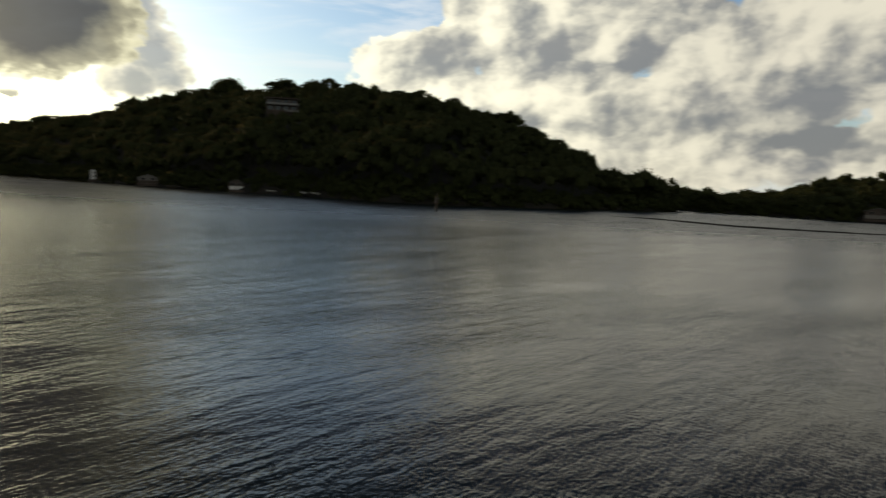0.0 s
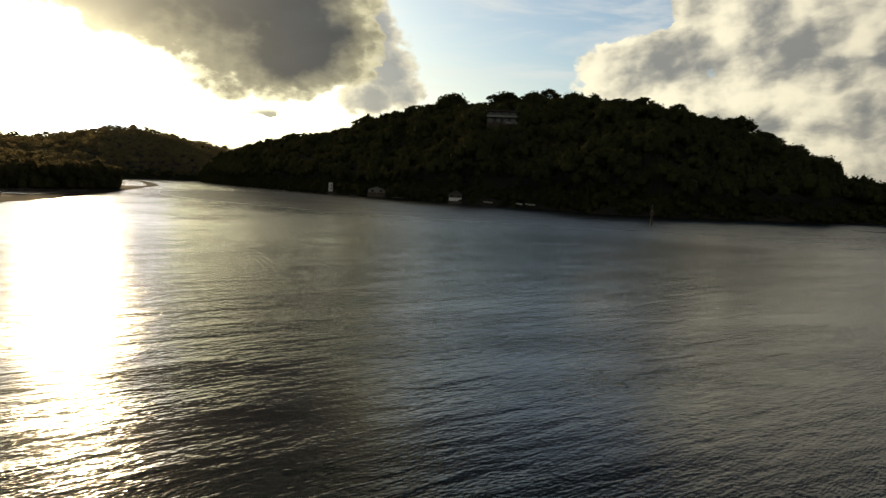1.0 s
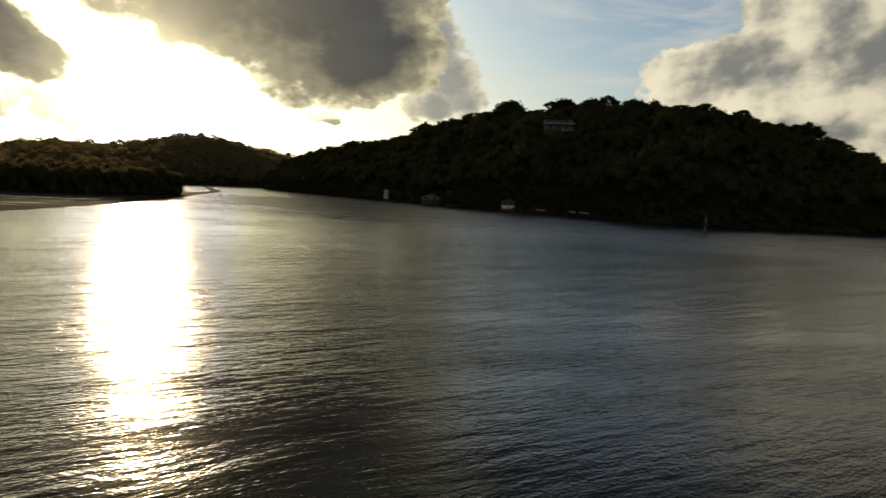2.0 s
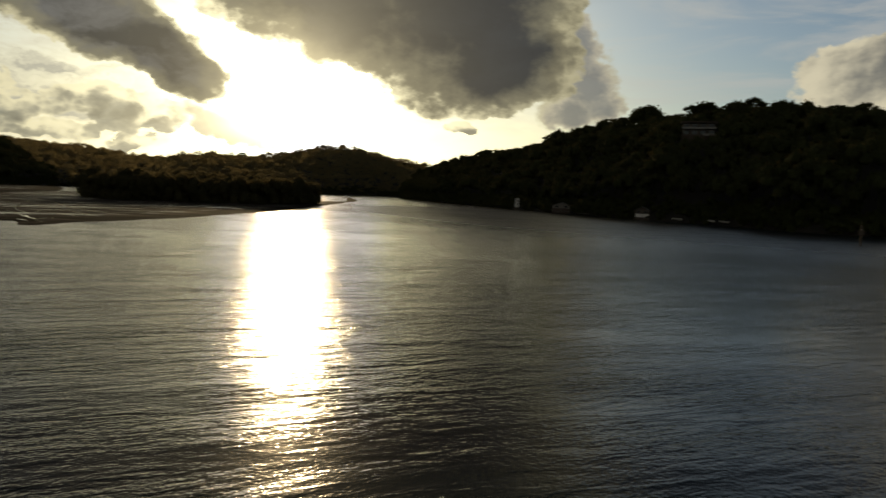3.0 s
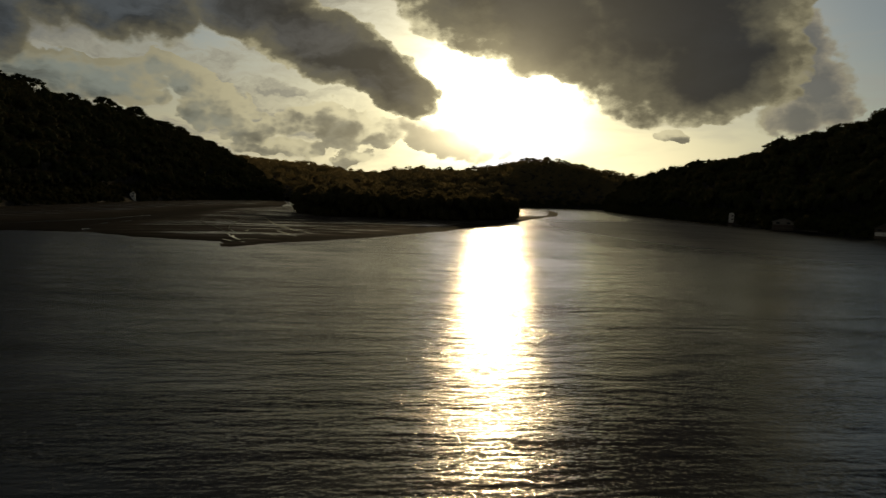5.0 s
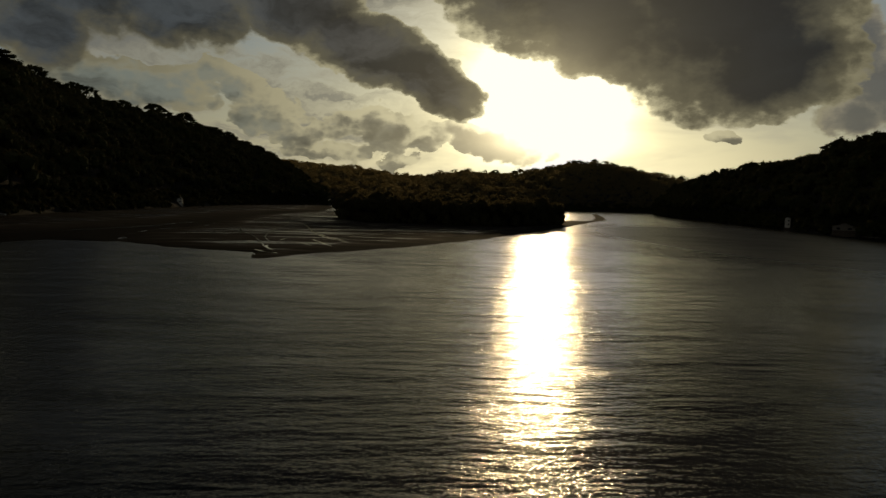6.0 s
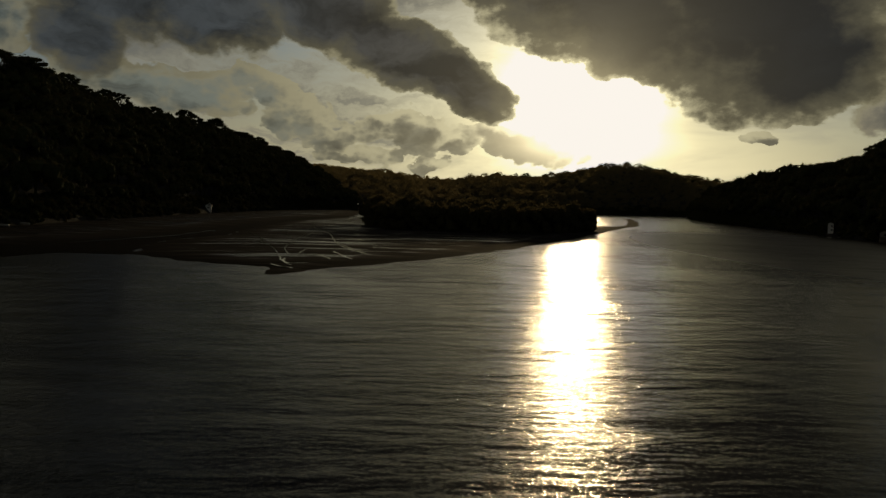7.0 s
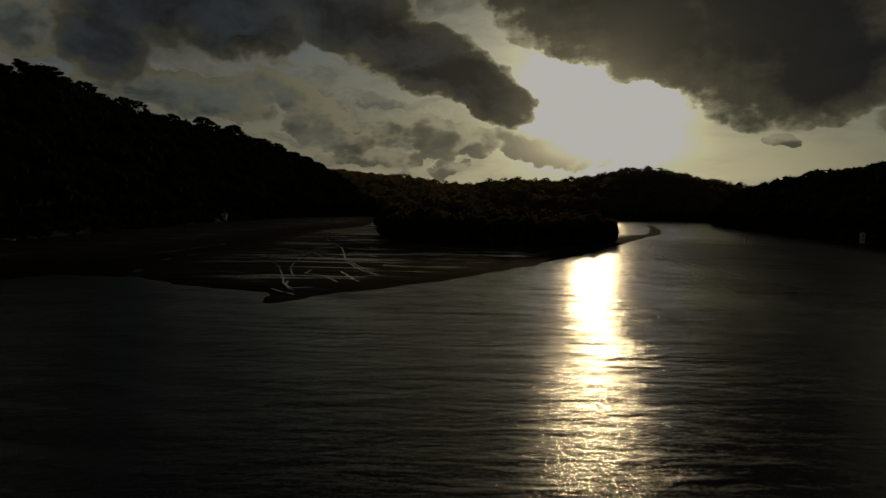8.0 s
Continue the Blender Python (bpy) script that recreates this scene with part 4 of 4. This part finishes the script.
for n, (x, y) in enumerate(edge):
    z = float(flat_height(np.array([x]), np.array([y]), FLAT, 0.55, 0.07)[0])
    grow = rng.uniform(0.8, 1.05) * (0.75 if n > 38 else 1.0)
    m = Matrix.LocRotScale((x + rng.uniform(-1, 1), y + rng.uniform(-1, 1), z), Euler((0, 0, rng.uniform(0, 6.28))), (grow,) * 3)
    (mangrove if n == 0 else copy_thing(mangrove, Matrix.Identity(4))).matrix_basis = m


# ---- buildings and small things on the shore ----
def facing(x, y, z):
    """A pose whose -y side looks to the open water near the origin."""
    return Matrix.Translation((x, y, z)) @ Matrix.Rotation(math.atan2(-x, y), 4, "Z")


def window(parent, x, z, w, h, y, mat=WHITE):
    bm = bmesh.new()
    for a, b, c, d in ((-w / 2, -h / 2, -w / 2 + 0.08, h / 2), (w / 2 - 0.08, -h / 2, w / 2, h / 2),
                       (-w / 2 + 0.08, -h / 2, w / 2 - 0.08, -h / 2 + 0.08), (-w / 2 + 0.08, h / 2 - 0.08, w / 2 - 0.08, h / 2)):
        box(bm, x + a, y - 0.06, z + b, x + c, y + 0.03, z + d)
    frame_ob = part("window", bm, mat, parent)
    bm = bmesh.new()
    box(bm, x - w / 2 + 0.08, y - 0.02, z - h / 2 + 0.08, x + w / 2 - 0.08, y + 0.01, z + h / 2 - 0.08)
    part("pane", bm, GLASS, frame_ob)


def gable(bm, x0, x1, y0, y1, z0, z1, over=0.35, thick=0.14):
    """Two roof slabs whose ridge runs along y."""
    xm = (x0 + x1) / 2
    for side, xe in ((-1, x0 - over), (1, x1 + over)):
        drop = over * (z1 - z0) / (xm - x0)
        v = [(xm, y0 - over, z1), (xe, y0 - over, z0 - drop), (xe, y1 + over, z0 - drop), (xm, y1 + over, z1)]
        lower = [bm.verts.new(p) for p in v]
        upper = [bm.verts.new((p[0], p[1], p[2] + thick)) for p in v]
        for f in (lower[::-1], upper, *[[lower[i], lower[(i + 1) % 4], upper[(i + 1) % 4], upper[i]] for i in range(4)]):
            bm.faces.new(f)
    bmesh.ops.recalc_face_normals(bm, faces=bm.faces)
    return bm


def gable_wall(bm, x0, x1, y0, y1, z0, z1, z2):
    v = [(x0, z0), (x1, z0), (x1, z1), ((x0 + x1) / 2, z2), (x0, z1)]
    a = [bm.verts.new((x, y0, z)) for x, z in v]
    b = [bm.verts.new((x, y1, z)) for x, z in v]
    for f in (a, b[::-1], *[[a[i], b[i], b[(i + 1) % 5], a[(i + 1) % 5]] for i in range(5)]):
        bm.faces.new(f)
    bmesh.ops.recalc_face_normals(bm, faces=bm.faces)
    return bm


def build_hill_house():
    h = tagged(new("house"), "dark flat-roofed hillside house with pale balcony bands among trees", "house")
    part("wall", box(bmesh.new(), -8, 0, -4, 8, 8, 6.6), TIMBER, h)
    part("roof", box(bmesh.new(), -8.8, -2.2, 6.62, 8.8, 8.6, 7.0, 0.04), ROOF, h)
    part("fascia", box(bmesh.new(), -8.8, -2.4, 6.55, 8.8, -2.22, 7.05), TIMBER, h)
    for name, x0, z in (("balcony", -8.0, 3.3), ("balcony", 2.0, 0.0)):
        slab = part(name, box(bmesh.new(), x0, -2.4, z, 8.4, -0.01, z + 0.25, 0.03), GREY, h)
        part("balustrade", box(bmesh.new(), x0, -2.48, z + 0.05, 8.4, -2.42, z + 1.0), PALE, slab, "dull painted solid balustrade")
        for x in (x0 + 0.1, 8.2):
            part("post", rod(bmesh.new(), (x, -2.3, z - 3.0), (x, -2.3, z), 0.09, 0.09), TIMBER, slab)
    for x in (-6, -2, 2, 6):
        window(h, x, 5.0, 2.6, 2.0, -0.03, GREY)
        window(h, x, 1.7, 2.6, 2.0, -0.03, GREY)
    h.matrix_basis = facing(-86, 396, 40.6)


def build_tower_shed():
    h = tagged(new("boat_shed"), "narrow white two-storey boat shed at the water's edge", "shed")
    part("wall", gable_wall(bmesh.new(), -1.15, 1.15, 0, 3.2, 0, 4.4, 4.9), WHITE, h)
    part("roof", gable(bmesh.new(), -1.15, 1.15, 0, 3.2, 4.42, 4.95, 0.25), ROOF, h)
    part("base", box(bmesh.new(), -1.6, -0.9, -2.0, 1.6, 3.4, -0.02), TIMBER, h)
    window(h, 0.45, 3.3, 0.7, 0.9, -0.03)
    window(h, 0.45, 1.6, 0.7, 0.9, -0.03)
    part("door", box(bmesh.new(), -0.75, -0.06, 0.05, -0.05, -0.005, 2.0, 0.01), WHITE, h)
    h.matrix_basis = facing(-170.5, 366.5, 1.35)


def build_boat_house(x, y, z, label, wide, wall_mat, front):
    h = tagged(new("boat_house"), label, "shed", "boat sheds along the shore")
    w = wide / 2
    part("wall", gable_wall(bmesh.new(), -w, w, 0, 5, 0, 2.6, 3.9), wall_mat, h)
    part("roof", gable(bmesh.new(), -w, w, 0, 5, 2.62, 3.95), ROOF, h)
    for x0, x1 in ((-w + 0.15, -0.05), (0.05, w - 0.15)):
        part("door", box(bmesh.new(), x0, -0.09, 0.1, x1, -0.01, 1.35, 0.02), front, h, "wide pale boat shed door" if front is WHITE else "")
        window(h, (x0 + x1) / 2, 2.05, min(1.4, w * 0.7), 0.9, -0.03, GREY)
    part("ramp", box(bmesh.new(), -w, -3.5, -0.9, w, -0.1, -0.05), TIMBER, h)
    h.matrix_basis = facing(x, y, z)


def build_cottage():
    h = tagged(new("cottage"), "small white gabled cottage under trees by the flat", "house")
    part("wall", gable_wall(bmesh.new(), -1.7, 1.7, 0, 6, 0, 3.0, 5.0), WHITE, h)
    part("roof", gable(bmesh.new(), -1.7, 1.7, 0, 6, 3.02, 5.06), ROOF, h)
    part("porch", box(bmesh.new(), -3.6, -1.6, -1.2, 1.7, -0.02, 0.9), WHITE, h, "white porch wall")
    window(h, 0.4, 3.3, 0.9, 1.0, -0.03)
    window(h, 0.0, 1.7, 1.4, 0.9, -0.03)
    h.matrix_basis = facing(-457, 185, 2.0)


def build_dinghy():
    d = tagged(new("dinghy"), "small white open rowing boat drawn up on the shore", "boat", "dinghies on the shore")
    rows, bm = [], bmesh.new()
    for i in range(9):
        f = i / 8
        w = 0.72 * math.sin(math.pi * (0.12 + 0.80 * f)) ** 0.6
        keel = 0.05 + 0.28 * f ** 3
        prof = [(-w, 0.62 + 0.12 * f * f), (-w * 0.86, 0.3 + keel * 0.5), (-w * 0.4, keel), (0, keel - 0.05),
                (w * 0.4, keel), (w * 0.86, 0.3 + keel * 0.5), (w, 0.62 + 0.12 * f * f)]
        rows.append([bm.verts.new((x, -1.7 + 3.4 * f, z)) for x, z in prof])
    for a, b in zip(rows, rows[1:]):
        for i in range(6):
            bm.faces.new((a[i], a[i + 1], b[i + 1], b[i]))
    bm.faces.new(rows[0])
    bm.faces.new(rows[-1][::-1])
    bmesh.ops.recalc_face_normals(bm, faces=bm.faces)
    bmesh.ops.solidify(bm, geom=bm.faces[:], thickness=0.04)
    part("hull", bm, HULL, d)
    for y in (-0.7, 0.5):
        part("thwart", box(bmesh.new(), -0.62, y - 0.13, 0.42, 0.62, y + 0.13, 0.46, 0.01), TIMBER, d)
    return d


def build_jetty(x, y, length, label, turn):
    j = tagged(new("jetty"), label, "jetty")
    part("deck", box(bmesh.new(), -0.9, -length, 0.9, 0.9, 0, 1.02, 0.02), GREY, j)
    for n in range(int(length // 2.4) + 1):
        for sx in (-0.8, 0.8):
            part("pile", rod(bmesh.new(), (sx, -n * 2.4 - 0.2, -1.5), (sx, -n * 2.4 - 0.2, 1.35), 0.13, 0.11), TIMBER, j)
    j.matrix_basis = facing(x, y, 0) @ Matrix.Rotation(turn, 4, "Z")


def build_marker():
    m = tagged(new("channel_marker"), "dark timber channel marker pile with a weathered grey topmark", "navigation mark")
    part("pile", rod(bmesh.new(), (0, 0, -3), (0.05, 0, 3.6), 0.2, 0.17, 12), TIMBER, m)
    part("collar", rod(bmesh.new(), (0.05, 0, 3.1), (0.05, 0, 3.25), 0.24, 0.24, 12), GREY, m)
    board = part("topmark", box(bmesh.new(), -0.42, -0.24, 2.1, 0.5, -0.19, 3.0, 0.015), TIMBER, m)
    part("bracket", box(bmesh.new(), -0.05, -0.19, 2.4, 0.14, -0.05, 2.6), GREY, board)
    part("lantern", rod(bmesh.new(), (0.05, 0, 3.6), (0.05, 0, 4.0), 0.16, 0.12, 12), TIMBER, m)
    part("mast", rod(bmesh.new(), (0.05, 0, 4.0), (0.05, 0, 4.8), 0.035, 0.02, 8), GREY, m)
    m.matrix_basis = pose(-1.6, 173, 0, 0, 0, 8)


def build_driftwood(x, y, turn, length):
    z = float(flat_height(np.array([x]), np.array([y]), FLAT, 0.55, 0.07)[0])
    d = bmesh.new()
    rod(d, (-length / 2, 0, 0.12), (length / 2, 0.2, 0.2), 0.16, 0.08, 7)
    rod(d, (0, 0, 0.16), (0.7, 0.9, 0.7), 0.07, 0.03, 6)
    rod(d, (length * 0.2, 0.1, 0.16), (length * 0.35, -0.6, 0.5), 0.05, 0.02, 6)
    me = bpy.data.meshes.new("driftwood")
    d.to_mesh(me)
    d.free()
    me.materials.append(BARK)
    ob = tagged(new("driftwood", me), "bleached driftwood branch lying on the wet sand", "driftwood", "driftwood on the flat")
    ob.matrix_basis = pose(x, y, z - 0.04, 0, 0, turn)


build_hill_house()
build_tower_shed()
build_boat_house(-77.5, 281.5, 1.0, "small boat shed with white doors at the water's edge", 5.2, TIMBER, WHITE)
build_boat_house(-124, 316, 1.2, "weathered grey boat shed half hidden under trees", 8.0, GREY, TIMBER)
build_boat_house(152, 262, 1.2, "low weathered boat shed on the opposite shore", 9.0, TIMBER, GREY)
build_cottage()
build_jetty(-112, 306, 8, "low grey timber jetty beside the boat sheds", 0.5)
build_jetty(-322, 92, 9, "low grey timber jetty at the edge of the flat", 1.2)
build_marker()
dinghy = build_dinghy()
dinghy.matrix_basis = facing(-62, 271, 0.95) @ Matrix.Rotation(1.5, 4, "Z")
for x, y, z, turn in ((-49, 264, 1.0, 0.6), (-44.5, 261.5, 1.0, 1.2), (-254, 53, 0.75, 1.3), (-264, 60, 0.8, 0.9)):
    copy_thing(dinghy, facing(x, y, z) @ Matrix.Rotation(turn, 4, "Z"))
for x, y, turn, length in ((-196, 194, 20, 2.4), (-194, 190, 100, 1.8), (-200, 198, 60, 2.0)):
    build_driftwood(x, y, turn, length)
